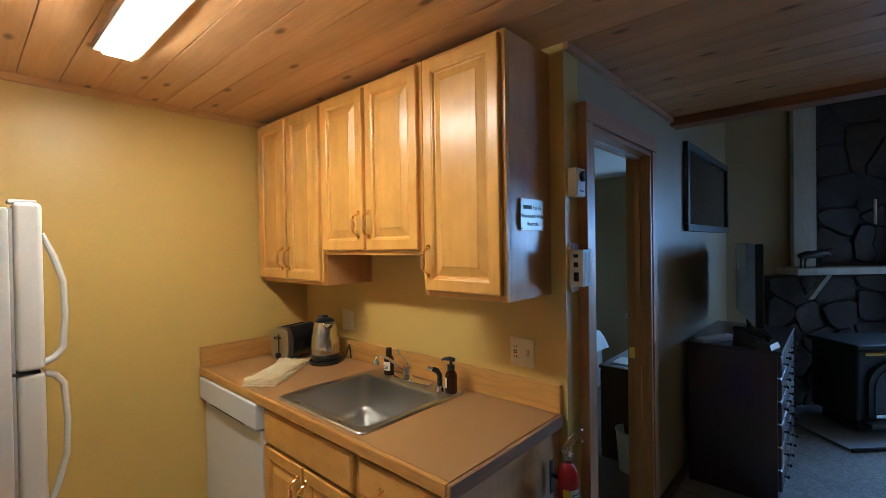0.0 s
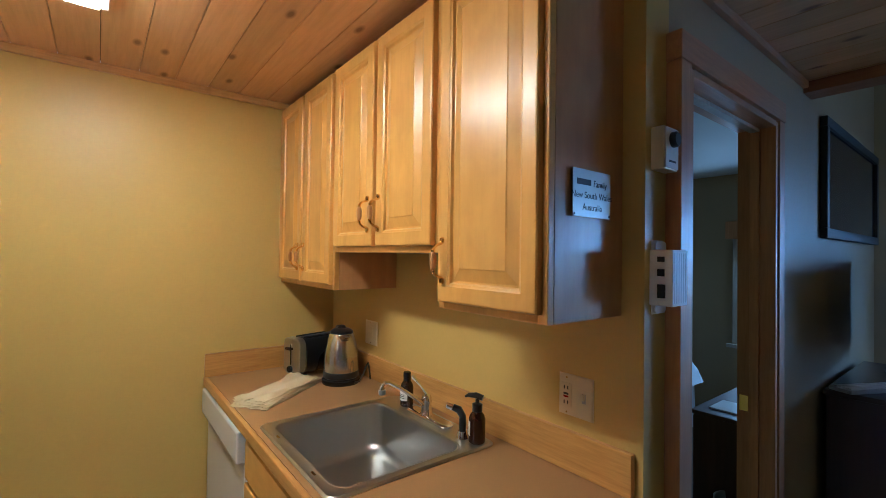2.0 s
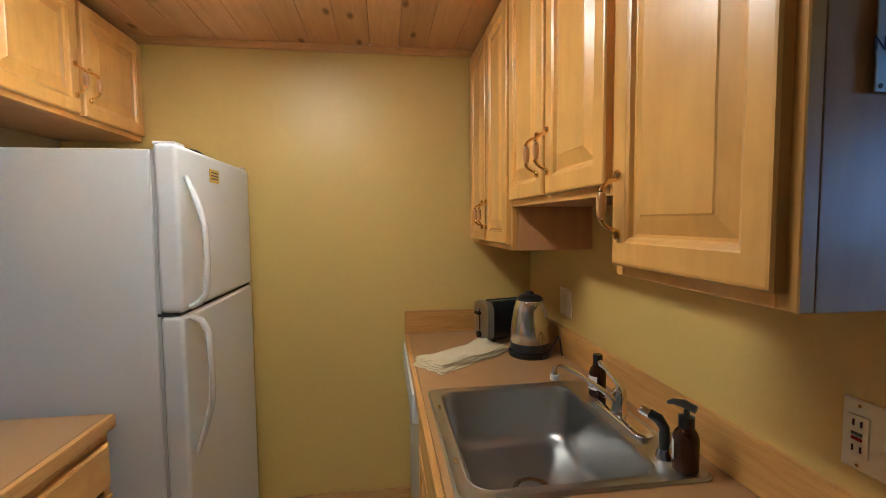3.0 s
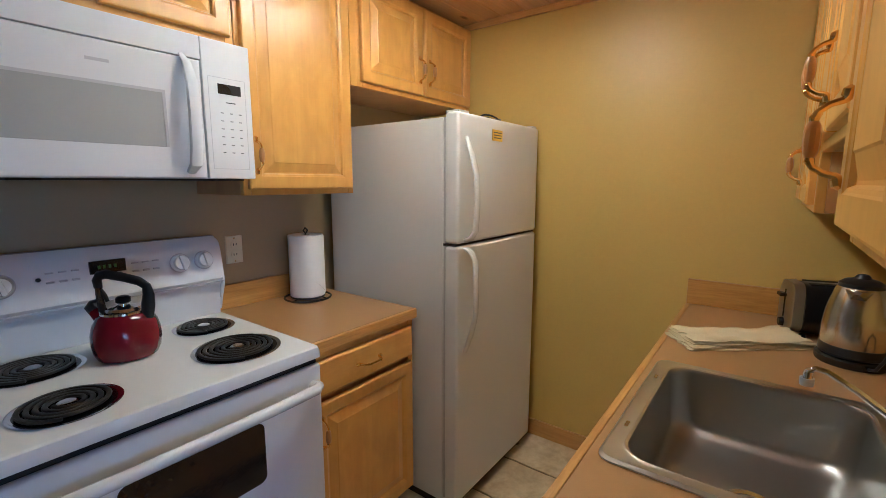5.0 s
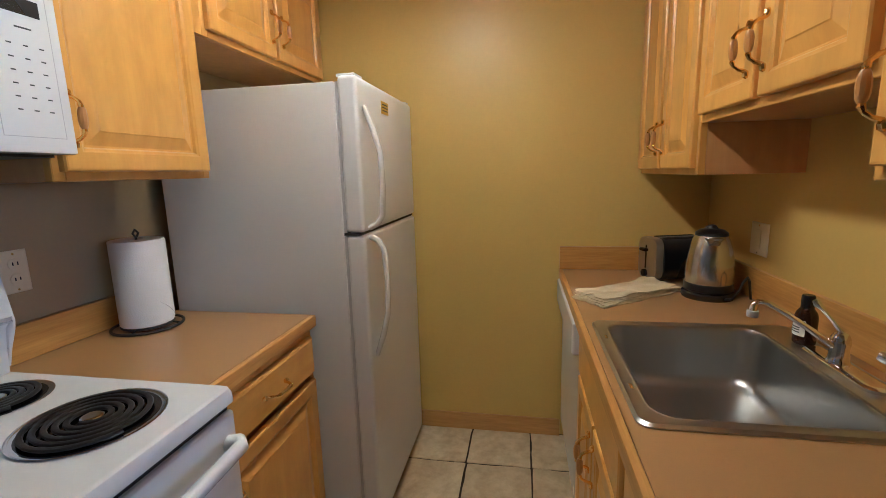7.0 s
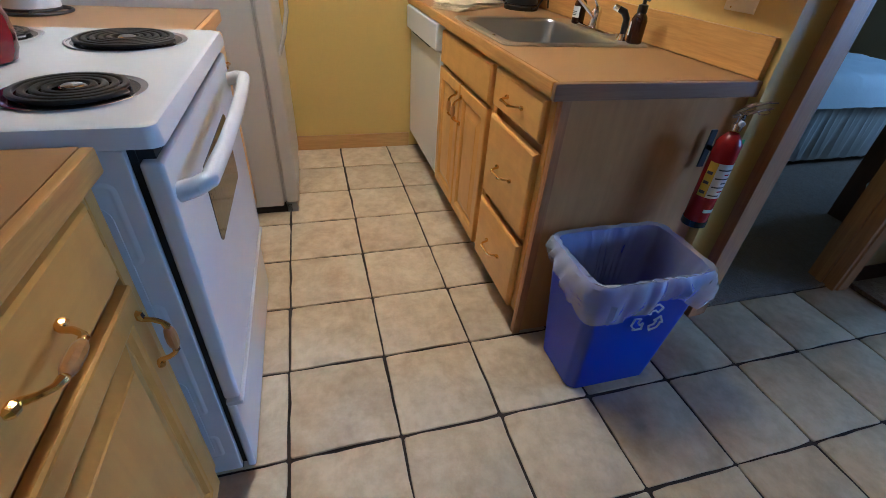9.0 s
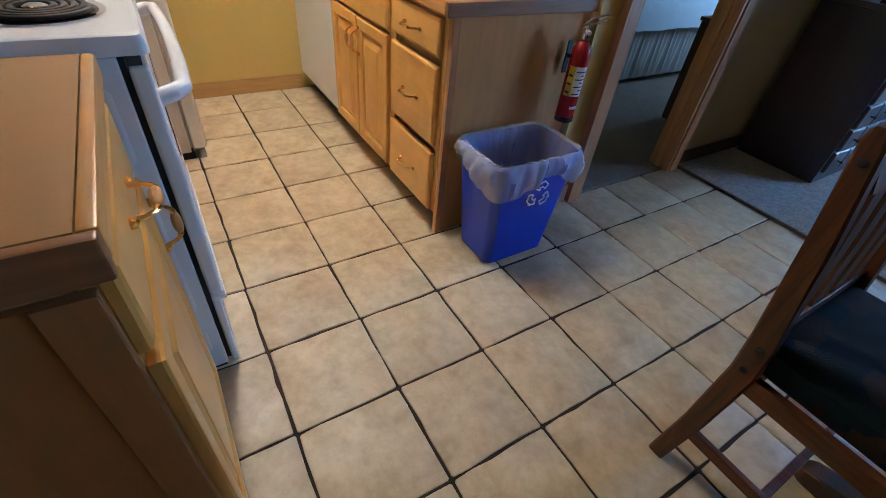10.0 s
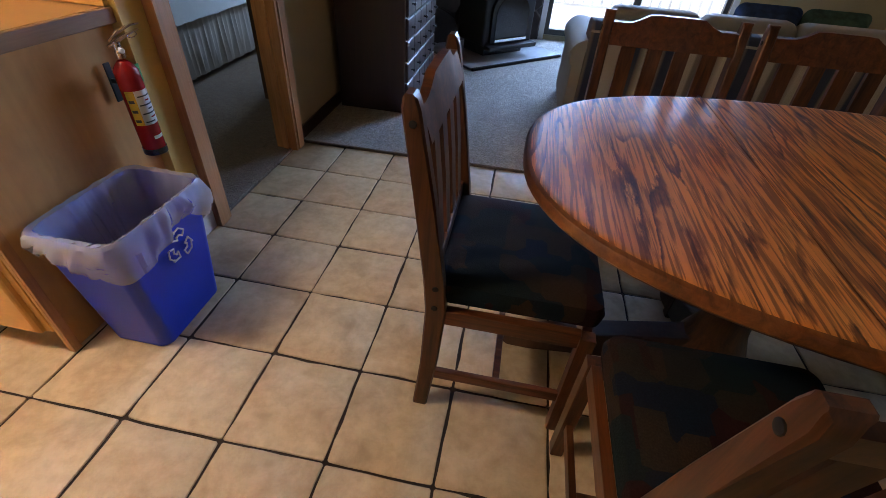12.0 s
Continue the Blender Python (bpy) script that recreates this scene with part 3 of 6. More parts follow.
# ---- kitchen units ----
def upper_unit(x0, x1, z0, z1, yb, depth, doors, facing, label, handle_low=True, hinge=None, panel=False):
    """A wall cabinet between x0 and x1 with its back on the plane yb; facing -1 looks to -y, 1 to +y."""
    w = x1 - x0
    turn = 0.0 if facing < 0 else 180.0
    ob = thing("wall_cabinet", ((x0 if facing < 0 else x1), yb, 0), label, "cabinet", "kitchen wall cabinets", turn)
    d = depth
    bm = boxed(0, w, -d + 0.022, -0.001, z0, z1, bevel=0.002)
    part("body", bm, PANEL, ob)
    bm = bmesh.new()
    st = 0.028
    block(bm, 0.0, st, -d, -d + 0.022, z0, z1, 0.002, 1)
    block(bm, w - st, w, -d, -d + 0.022, z0, z1, 0.002, 1)
    block(bm, st, w - st, -d, -d + 0.022, z0, z0 + st, 0.002, 1)
    block(bm, st, w - st, -d, -d + 0.022, z1 - st, z1, 0.002, 1)
    if doors == 2:
        block(bm, w / 2 - st / 2, w / 2 + st / 2, -d, -d + 0.022, z0 + st, z1 - st, 0.002, 1)
    part("face_frame", bm, MAPLE, ob)
    ov, gap = 0.016, 0.012
    spans = [(ov, w - ov)] if doors == 1 else [(ov, w / 2 - gap), (w / 2 + gap, w - ov)]
    for k, (a, b) in enumerate(spans):
        hz0, hz1 = z0 + 0.022, z1 - 0.016
        dr = part("door", raised_door(b - a, hz1 - hz0), MAPLE, ob, "raised-panel maple door", False)
        dr.location = (a, -d - 0.0205, hz0)
        side = hinge if hinge else ("l" if k == 0 else "r")
        hx = (b - a) - 0.026 if side == "l" else 0.026
        brass_pull(dr, hx, 0.115 if handle_low else 0.09, True)
    return ob


UP = 2.29
upper_unit(BACK + 0.004, -1.757, 1.362, UP, SINKY, 0.305, 2, -1, "honey maple wall cabinet with two doors by the corner")
upper_unit(-1.753, -1.046, 1.520, UP, SINKY, 0.305, 2, -1, "shorter honey maple wall cabinet above the sink")
upper_unit(-1.042, -0.652, 1.362, UP, SINKY, 0.305, 1, -1, "honey maple wall cabinet with a single tall door", hinge="r")
part("end_panel", boxed(-0.652, -0.646, SINKY - 0.303, SINKY - 0.001, 1.364, UP, bevel=0.001), PANEL, bpy.data.objects["wall_cabinet.002"], "plain maple side panel")
part("top_mould", boxed(-0.6455, -0.630, SINKY - 0.30, SINKY - 0.002, 2.255, CEIL - 0.002, bevel=0.004), MAPLE, bpy.data.objects["wall_cabinet.002"], "small maple moulding")
upper_unit(-1.535, -1.040, 1.395, UP, STOVEY, 0.345, 1, 1, "honey maple wall cabinet beside the microwave", hinge="r")
upper_unit(-1.036, -0.284, 1.880, UP, STOVEY, 0.345, 2, 1, "short honey maple wall cabinet above the microwave")
upper_unit(BACK + 0.004, -1.575, 1.845, UP, STOVEY, 0.345, 2, 1, "honey maple wall cabinet above the refrigerator")
part("filler", boxed(0.0, 0.036, -0.345, -0.32, 1.845, UP), MAPLE, bpy.data.objects["wall_cabinet.005"]).location = (-0.037, 0, 0)


def base_unit(x0, x1, yb, depth, facing, layout, label, grip=False):
    """A floor cabinet. layout: list of (kind, x share a..b, z0, z1, handle)."""
    w, d = x1 - x0, depth
    turn = 0.0 if facing < 0 else 180.0
    ob = thing("base_cabinet", ((x0 if facing < 0 else x1), yb, 0), label, "cabinet", "kitchen base cabinets", turn)
    part("body", boxed(0.001, w - 0.001, -d + 0.021, -0.002, 0.10, 0.868 if layout[0][5] else 0.70), PANEL, ob)
    # shade of the recess is put into the near-black colour
    part("toe_kick", boxed(0.001, w - 0.001, -d + 0.085, -0.01, 0.0, 0.099), GAP_RUBBER, ob, "dark recessed toe kick")
    bm = bmesh.new()
    st = 0.03
    block(bm, 0.0005, st, -d, -d + 0.02, 0.095, 0.868, 0.002, 1)
    block(bm, w - st, w - 0.0005, -d, -d + 0.02, 0.095, 0.868, 0.002, 1)
    for z0, z1 in ((0.095, 0.125), (0.838, 0.868)):
        block(bm, st, w - st, -d, -d + 0.02, z0, z1, 0.002, 1)
    zs = sorted({l[3] for l in layout if l[3] < 0.8})
    for z in zs:
        block(bm, st, w - st, -d + 0.001, -d + 0.02, z - 0.012, z + 0.036, 0.002, 1)
    part("face_frame", bm, MAPLE, ob)
    for kind, a, b, z0, z1, pull in layout:
        if kind == "drawer":
            fr = part("drawer_front", slab_front(b - a, z1 - z0), MAPLEH, ob, "honey maple drawer front", False)
        else:
            fr = part("door", raised_door(b - a, z1 - z0), MAPLE, ob, "raised-panel maple door", False)
        fr.location = (a, -d - 0.0205, z0)
        if pull == "mid":
            brass_pull(fr, (b - a) / 2, (z1 - z0) / 2, False, grip)
        elif pull == "l":
            brass_pull(fr, 0.026, z1 - z0 - 0.10, True, True)
        elif pull == "r":
            brass_pull(fr, b - a - 0.026, z1 - z0 - 0.10, True, True)
    return ob


BD = SINKY - 0.165
base_unit(-1.735, -1.052, SINKY, BD, -1, [("drawer", 0.02, 0.665, 0.705, 0.845, ""), ("door", 0.02, 0.335, 0.11, 0.690, "r"), ("door", 0.348, 0.665, 0.11, 0.690, "l")], "honey maple sink base cabinet with two doors")
du = base_unit(-1.050, -0.640, SINKY, BD, -1, [("drawer", 0.018, 0.385, 0.722, 0.845, "mid"), ("drawer", 0.018, 0.385, 0.395, 0.690, "mid"), ("drawer", 0.018, 0.385, 0.10, 0.365, "mid")], "honey maple base cabinet with three drawers")
part("end_panel", boxed(0.411, 0.424, -BD + 0.002, -0.004, 0.0, 0.868, bevel=0.002), PANEL, du, "plain maple end panel")
part("foot_post", boxed(0.4245, 0.436, -BD + 0.002, -BD + 0.03, 0.0, 0.868, bevel=0.002), FIR, du, "thin corner strip")
SD = -0.780 - STOVEY
base_unit(-1.598, -1.052, STOVEY, SD, 1, [("drawer", 0.02, 0.525, 0.715, 0.845, "mid"), ("door", 0.02, 0.525, 0.11, 0.690, "l")], "honey maple base cabinet between range and refrigerator")
bx = base_unit(-0.278, 0.236, STOVEY, SD, 1, [("drawer", 0.0, 0.446, 0.738, 0.870, "mid"), ("door", 0.0, 0.461, 0.11, 0.714, "r")], "honey maple base cabinet beside the range", True)


def countertop(name, x0, x1, y0, y1, front, label, cut=None, ends=(), top=TOP):
    """A laminate top with a wooden nosing along its front (and the ends named)."""
    ob = thing(name, (0, 0, 0), label, "countertop")
    nose = 0.020
    fy0, fy1 = (y0 + nose, y1) if front < 0 else (y0, y1 - nose)
    bm = bmesh.new()
    if cut:
        a, b, c, d = cut
        outer = [(x0, fy0), (x1 - 0.002, fy0), (x1 - 0.002, fy1), (x0, fy1)]
        inner = [(a, c), (b, c), (b, d), (a, d)]
        low = top - 0.034
        loft(bm, [[(x, y, low) for x, y in outer], [(x, y, top) for x, y in outer], [(x, y, top) for x, y in inner], [(x, y, low) for x, y in inner], [(x, y, low) for x, y in outer]], False, False)
        bmesh.ops.remove_doubles(bm, verts=bm.verts, dist=1e-5)
    else:
        block(bm, x0, x1, fy0, fy1, 0.869, top)
    part("top", bm, LAMINATE, ob, "", False)
    bm = boxed(x0, x1, *((y0, y0 + nose - 0.0005) if front < 0 else (y1 - nose + 0.0005, y1)), top - 0.040, top + 0.001, bevel=0.005)
    part("nosing", bm, OAK, ob, "oak front edge")
    for x, mt, drop in ends:
        part("end_nosing", boxed(x, x + 0.018, y0 + 0.001, y1 - 0.001, top - drop, top + 0.0005, bevel=0.005), mt, ob, "worn wooden end edge")
    return ob


CUT = (-1.630, -1.066, 0.196, 0.665)
countertop("countertop", BACK + 0.001, -0.622, 0.132, SINKY - 0.001, -1, "brown laminate countertop with oak edge around the sink", CUT, ((-0.6215, ENDWOOD, 0.045),))
countertop("countertop", -1.602, -1.050, STOVEY + 0.001, -0.755, 1, "brown laminate countertop beside the refrigerator", top=0.915)
countertop("countertop", -0.284, 0.238, STOVEY + 0.001, -0.757, 1, "brown laminate countertop with oak edge beside the range", None, ((0.2385, DARKEND, 0.052),), 0.917)
part("end_panel", boxed(-0.012, -0.0005, -SD + 0.001, -0.004, 0.0, 0.85, bevel=0.002), DARKPANEL, bx, "dark stained end panel")
part("end_stile", boxed(-0.016, -0.0125, -SD + 0.002, -SD + 0.055, 0.0, 0.85, bevel=0.001), DARKPANEL, bx)


def backsplash(x0, x1, y0, y1, label, cross=False, low=TOP):
    ob = finish("backsplash", boxed(x0, x1, y0, y1, low + 0.001, 1.018, bevel=0.004), OAKY if cross else OAK)
    return tagged(ob, label, "backsplash", "oak backsplash boards")


backsplash(BACK + 0.022, -0.612, SINKY - 0.021, SINKY - 0.001, "golden oak backsplash board behind the sink")
backsplash(BACK + 0.001, BACK + 0.021, 0.135, SINKY - 0.001, "golden oak backsplash board on the end wall", True)
backsplash(-1.600, -1.052, STOVEY + 0.001, STOVEY + 0.021, "golden oak backsplash board beside the range", low=0.915)
backsplash(-0.278, 0.25, STOVEY + 0.001, STOVEY + 0.021, "golden oak backsplash board beyond the range", low=0.917)

# dishwasher
dw = thing("dishwasher", (-2.085, 0.165, 0), "white built-in dishwasher with a plain door", "dishwasher")
part("body", boxed(-0.335, 0.335, 0.02, 0.60, 0.10, 0.865), GREYP, dw)
part("door", boxed(-0.335, 0.335, -0.012, 0.018, 0.115, 0.735, bevel=0.006), WHITE, dw)
part("control_panel", boxed(-0.335, 0.335, -0.040, 0.018, 0.742, 0.862, bevel=0.010, seg=3), WHITE, dw, "white control panel with a grip")
part("grip_slot", boxed(-0.20, 0.20, -0.034, -0.010, 0.7375, 0.7415), GAP_RUBBER, dw)
part("kick_plate", boxed(-0.335, 0.335, 0.06, 0.58, 0.0, 0.11), GAP_RUBBER, dw)
part("badge", boxed(0.262, 0.285, -0.0135, -0.011, 0.150, 0.180, bevel=0.001), GREYP, dw)

# refrigerator
fr = thing("refrigerator", (-1.990, -0.572, -0.008), "white top-freezer refrigerator with long handles", "refrigerator")
FX0, FX1 = -0.355, 0.355
part("body", boxed(FX0, FX1, -0.76, -0.075, 0.05, 1.70, bevel=0.006), WHITEP, fr, "white pebbled cabinet")
part("base_grille", boxed(FX0 + 0.01, FX1 - 0.01, -0.74, -0.04, 0.012, 0.052), GAP_RUBBER, fr, "dark base grille")
for z0, z1, nm in ((1.206, 1.718, "freezer_door"), (0.065, 1.196, "fridge_door")):
    bm = bmesh.new()
    block(bm, FX0, FX1, -0.066, 0.0, z0, z1, 0.014, 3)
    dr = part(nm, bm, WHITEP, fr, "white pebbled door")
    bm = bmesh.new()
    zz = (z0 + 0.012, z0 + 0.42) if nm == "freezer_door" else (z1 - 0.010, z1 - 0.45)
    a, b = zz
    hx = FX1 - 0.055
    tube(bm, [(hx, 0.002, a), (hx, 0.028, a + (b - a) * 0.03), (hx, 0.048, a + (b - a) * 0.10), (hx, 0.055, a + (b - a) * 0.35), (hx, 0.052, a + (b - a) * 0.62), (hx, 0.030, a + (b - a) * 0.82), (hx, 0.002, b)], [0.017, 0.017, 0.016, 0.015, 0.015, 0.016, 0.012], 10, 0.62)
    part("handle", bm, WHITE, dr, "white moulded handle")
part("door_gap", boxed(FX0 + 0.004, FX1 - 0.004, -0.074, -0.012, 1.1965, 1.2055), GAP_RUBBER, fr)
part("gasket", boxed(FX0 + 0.008, FX1 - 0.008, -0.075, -0.0665, 0.07, 1.70), GREYP, fr)
part("hinge_cover", boxed(FX1 - 0.09, FX1 - 0.02, -0.075, -0.010, 1.7155, 1.727, bevel=0.004), WHITE, fr)
part("hinge_cover", boxed(FX0 + 0.005, FX0 + 0.05, -0.075, -0.010, 1.7155, 1.727, bevel=0.004), WHITE, fr)
part("badge", boxed(0.02, 0.105, 0.0005, 0.003, 1.625, 1.672, bevel=0.001), YELLOW, fr, "small yellow notice")
bm = bmesh.new()
for z in (1.636, 1.647, 1.658):
    block(bm, 0.03, 0.095, 0.003, 0.0036, z, z + 0.004)
part("badge_print", bm, INK, fr)
for x in (FX0 + 0.06, FX1 - 0.06):
    part("foot", spun(bmesh.new(), [(0.018, 0.0), (0.018, 0.03)], (x, -0.05, 0.008), 12), GAP_RUBBER, fr)
part("wheel_bracket", boxed(FX1 - 0.05, FX1 - 0.01, -0.065, -0.012, 0.0085, 0.06, bevel=0.003), GREYP, fr)

# ---- things on the sink counter ----
sk = thing("sink", (0, 0, 0), "stainless steel drop-in single bowl sink", "sink")
SX0, SX1, SY0, SY1 = -1.648, -1.046, 0.170, 0.742
BX0, BX1, BY0, BY1 = -1.614, -1.084, 0.212, 0.634
bm = bmesh.new()
rings = [rounded(SX0, SX1, SY0, SY1, 0.03, TOP + 0.001), rounded(SX0, SX1, SY0, SY1, 0.03, TOP + 0.004), rounded(SX0 + 0.006, SX1 - 0.006, SY0 + 0.006, SY1 - 0.006, 0.028, TOP + 0.009), rounded(SX0 + 0.014, SX1 - 0.014, SY0 + 0.014, SY1 - 0.014, 0.026, TOP + 0.007)]
for g, z, r in ((-0.012, 0.006, 0.060), (-0.007, 0.008, 0.056), (-0.001, 0.006, 0.052), (0.004, -0.004, 0.050), (0.008, -0.06, 0.050), (0.016, -0.14, 0.055), (0.028, -0.160, 0.060), (0.050, -0.171, 0.07), (0.15, -0.176, 0.05)):
    rings.append(rounded(BX0 + g, BX1 - g, BY0 + g, BY1 - g, r, TOP + z))
loft(bm, rings, False, True)
part("bowl", bm, STEEL, sk)
part("drain", spun(bmesh.new(), [(0.056, TOP - 0.1755), (0.054, TOP - 0.172), (0.040, TOP - 0.173), (0.038, TOP - 0.177)], (-1.345, 0.43, 0), 28, False, True), CHROME, sk, "chrome drain ring")
part("strainer", spun(bmesh.new(), [(0.036, TOP - 0.176), (0.034, TOP - 0.171), (0.010, TOP - 0.170), (0.006, TOP - 0.160), (0.003, TOP - 0.158)], (-1.345, 0.43, 0), 20), STEEL, sk, "steel basket strainer")
for x in (-1.50, -1.20):
    part("clip", boxed(x - 0.012, x + 0.012, SY0 + 0.018, SY0 + 0.026, TOP + 0.007, TOP + 0.0095, bevel=0.001), CHROME, sk)

fc = thing("faucet", (-1.345, 0.690, TOP + 0.008), "chrome single-lever kitchen faucet with a low spout", "faucet")
bm = bmesh.new()
loft(bm, [rounded(-0.125 + g, 0.125 - g, -0.026 + g, 0.026 - g, 0.024 - g, z) for g, z in ((0, 0), (0, 0.007), (0.004, 0.011), (0.012, 0.013))])
part("base_plate", bm, CHROME, fc)
part("body", spun(bmesh.new(), [(0.024, 0.012), (0.021, 0.02), (0.018, 0.045), (0.020, 0.06), (0.019, 0.072), (0.014, 0.082), (0.006, 0.086)], (-0.015, 0.0, 0), 20), CHROME, fc)
part("spout", tube(bmesh.new(), [(-0.015, -0.012, 0.05), (-0.014, -0.06, 0.085), (-0.012, -0.12, 0.128), (-0.010, -0.165, 0.155), (-0.009, -0.185, 0.158), (-0.009, -0.194, 0.150), (-0.009, -0.195, 0.135)], [0.009, 0.0075, 0.0065, 0.006, 0.006, 0.0075, 0.0095], 12), CHROME, fc)
part("aerator", spun(bmesh.new(), [(0.0118, 0.120), (0.0125, 0.124), (0.0125, 0.136)], (-0.009, -0.195, 0), 14), GREYP, fc)
part("lever", tube(bmesh.new(), [(-0.015, 0.0, 0.084), (-0.022, -0.015, 0.108), (-0.030, -0.035, 0.135), (-0.034, -0.046, 0.148), (-0.036, -0.051, 0.156)], [0.006, 0.0045, 0.005, 0.009, 0.006], 10), CHROME, fc, "chrome lever with a ball end")
sp = thing("side_sprayer", (-1.143, 0.680, TOP + 0.008), "black side sprayer with a chrome tip on the sink deck", "sprayer")
part("collar", spun(bmesh.new(), [(0.022, 0), (0.020, 0.006), (0.014, 0.022)], (0, 0, 0), 18), CHROME, sp)
part("wand", tube(bmesh.new(), [(0, 0, 0.020), (0, 0, 0.045), (0.002, -0.003, 0.072), (-0.004, -0.014, 0.092), (-0.018, -0.028, 0.100)], [0.011, 0.013, 0.012, 0.013, 0.011], 12), BLACKP, sp)
part("tip", tube(bmesh.new(), [(-0.018, -0.028, 0.100), (-0.027, -0.037, 0.104), (-0.033, -0.042, 0.106)], [0.012, 0.012, 0.010], 12), CHROME, sp, "chrome spray tip")


def bottle(x, y, pump):
    h = 0.105
    r = 0.026 if not pump else 0.027
    ob = thing("soap_bottle", (x, y, TOP + 0.008), "amber pump bottle of soap beside the sprayer" if pump else "amber bottle with a white label and black cap", "bottle", "soap bottles")
    part("bottle", spun(bmesh.new(), [(r - 0.004, 0), (r, 0.004), (r, h * 0.72), (r - 0.004, h * 0.84), (0.014, h * 0.95), (0.012, h)], (0, 0, 0), 24), AMBER, ob)
    if pump:
        part("collar", spun(bmesh.new(), [(0.017, h - 0.006), (0.017, h + 0.018), (0.007, h + 0.022), (0.006, h + 0.038)], (0, 0, 0), 18), BLACKP, ob)
        part("pump_head", tube(bmesh.new(), [(0.016, 0.010, h + 0.038), (-0.005, -0.002, h + 0.044), (-0.026, -0.014, h + 0.042), (-0.036, -0.020, h + 0.036)], [0.009, 0.010, 0.007, 0.004], 10), BLACKP, ob)
        a0, a1, z0, z1 = 200, 265, 0.025, 0.070
    else:
        part("cap", spun(bmesh.new(), [(0.015, h - 0.006), (0.015, h + 0.026), (0.013, h + 0.029)], (0, 0, 0), 18), BLACKP, ob)
        a0, a1, z0, z1 = 205, 330, 0.025, 0.068
    bm = bmesh.new()
    loft(bm, [[((r + e) * math.cos(radians(a)), (r + e) * math.sin(radians(a)), z) for e, z in ((0.0004, z0), (0.001, z0), (0.001, z1), (0.0004, z1))] for a in np.linspace(a0, a1, 9)])
    part("label", bm, LABEL, ob, "white paper label")
    bm = bmesh.new()
    for k, q in enumerate((0.2, 0.35, 0.5)):
        z = z0 + (z1 - z0) * q
        loft(bm, [[((r + e) * math.cos(radians(a)), (r + e) * math.sin(radians(a)), zz) for e, zz in ((0.001, z), (0.0014, z), (0.0014, z + 0.003), (0.001, z + 0.003))] for a in np.linspace(a0 + 25, a1 - 25, 6)])
    part("label_print", bm, INK, ob)
    return ob


bottle(-1.508, 0.700, False)
bottle(-1.086, 0.692, True)

kt = thing("electric_kettle", (-1.985, 0.640, TOP), "brushed steel electric kettle with black handle and base", "kettle", turn=-12)
kt.scale = (1.0, 1.0, 1.03)
part("power_base", spun(bmesh.new(), [(0.086, 0), (0.089, 0.006), (0.088, 0.020), (0.080, 0.026)], (0, 0, 0), 32), BLACKP, kt)
part("lower_band", spun(bmesh.new(), [(0.078, 0.0265), (0.083, 0.030), (0.082, 0.052), (0.079, 0.056)], (0, 0, 0), 32), BLACKP, kt)
part("body", spun(bmesh.new(), [(0.079, 0.0565), (0.081, 0.075), (0.080, 0.11), (0.076, 0.15), (0.069, 0.185), (0.060, 0.212), (0.054, 0.226)], (0, 0, 0), 36), STEELV, kt)
part("lid", spun(bmesh.new(), [(0.0545, 0.2265), (0.053, 0.236), (0.040, 0.246), (0.020, 0.251), (0.017, 0.256), (0.012, 0.262), (0.004, 0.264)], (0, 0, 0), 28), BLACKP, kt)
bm = bmesh.new()
loft(bm, [[(0.046, -0.022, 0.185), (0.046, 0.022, 0.185), (0.050, 0.030, 0.222), (0.050, -0.030, 0.222)], [(0.092, -0.006, 0.218), (0.092, 0.006, 0.218), (0.094, 0.010, 0.226), (0.094, -0.010, 0.226)]])
part("spout", bm, STEELV, kt)
part("handle", tube(bmesh.new(), [(-0.040, 0, 0.236), (-0.072, 0, 0.238), (-0.098, 0, 0.215), (-0.106, 0, 0.165), (-0.104, 0, 0.105), (-0.090, 0, 0.062), (-0.074, 0, 0.052)], [0.014, 0.015, 0.015, 0.014, 0.014, 0.014, 0.012], 12), BLACKP, kt)
part("cord", tube(bmesh.new(), [(0.07, 0.04, 0.008), (0.10, 0.06, 0.02), (0.115, 0.075, 0.055), (0.118, 0.085, 0.085), (0.105, 0.10, 0.10), (0.085, 0.11, 0.085), (0.08, 0.12, 0.02)], 0.0042, 8), BLACKP, kt, "black power cord loop")

to = thing("toaster", (-2.235, 0.605, TOP), "black toaster with a chrome end panel", "toaster", turn=15)
bm = bmesh.new()
loft(bm, [[(x, y, z) for x, z, _ in rounded(-0.078, 0.078, 0.012, 0.190, 0.060, 0)] for y in (-0.100, 0.125)])
part("shell", bm, BLACKP, to)
bm = bmesh.new()
loft(bm, [[(x, y, z) for x, z, _ in rounded(-0.058 - g, 0.058 + g, 0.018, 0.18 + g, 0.035, 0)] for y, g in ((-0.1005, 0.012), (-0.130, 0.010), (-0.136, 0.0))])
part("end_panel", bm, STEEL, to, "brushed chrome end panel")
part("lever", boxed(-0.02, 0.02, -0.158, -0.137, 0.135, 0.148, bevel=0.004), BLACKP, to)
part("slot_track", boxed(-0.004, 0.004, -0.138, -0.1355, 0.06, 0.16), GAP_RUBBER, to)
part("dial", spun(bmesh.new(), [(0.016, 0), (0.015, 0.012), (0.012, 0.014)], (0, 0, 0), 16), BLACKP, to).matrix_basis = pose(0, -0.136, 0.04, 90, 0, 0)
for x in (-0.03, 0.03):
    part("bread_slot", boxed(x - 0.012, x + 0.012, -0.08, 0.09, 0.1865, 0.1915), GAP_RUBBER, to)
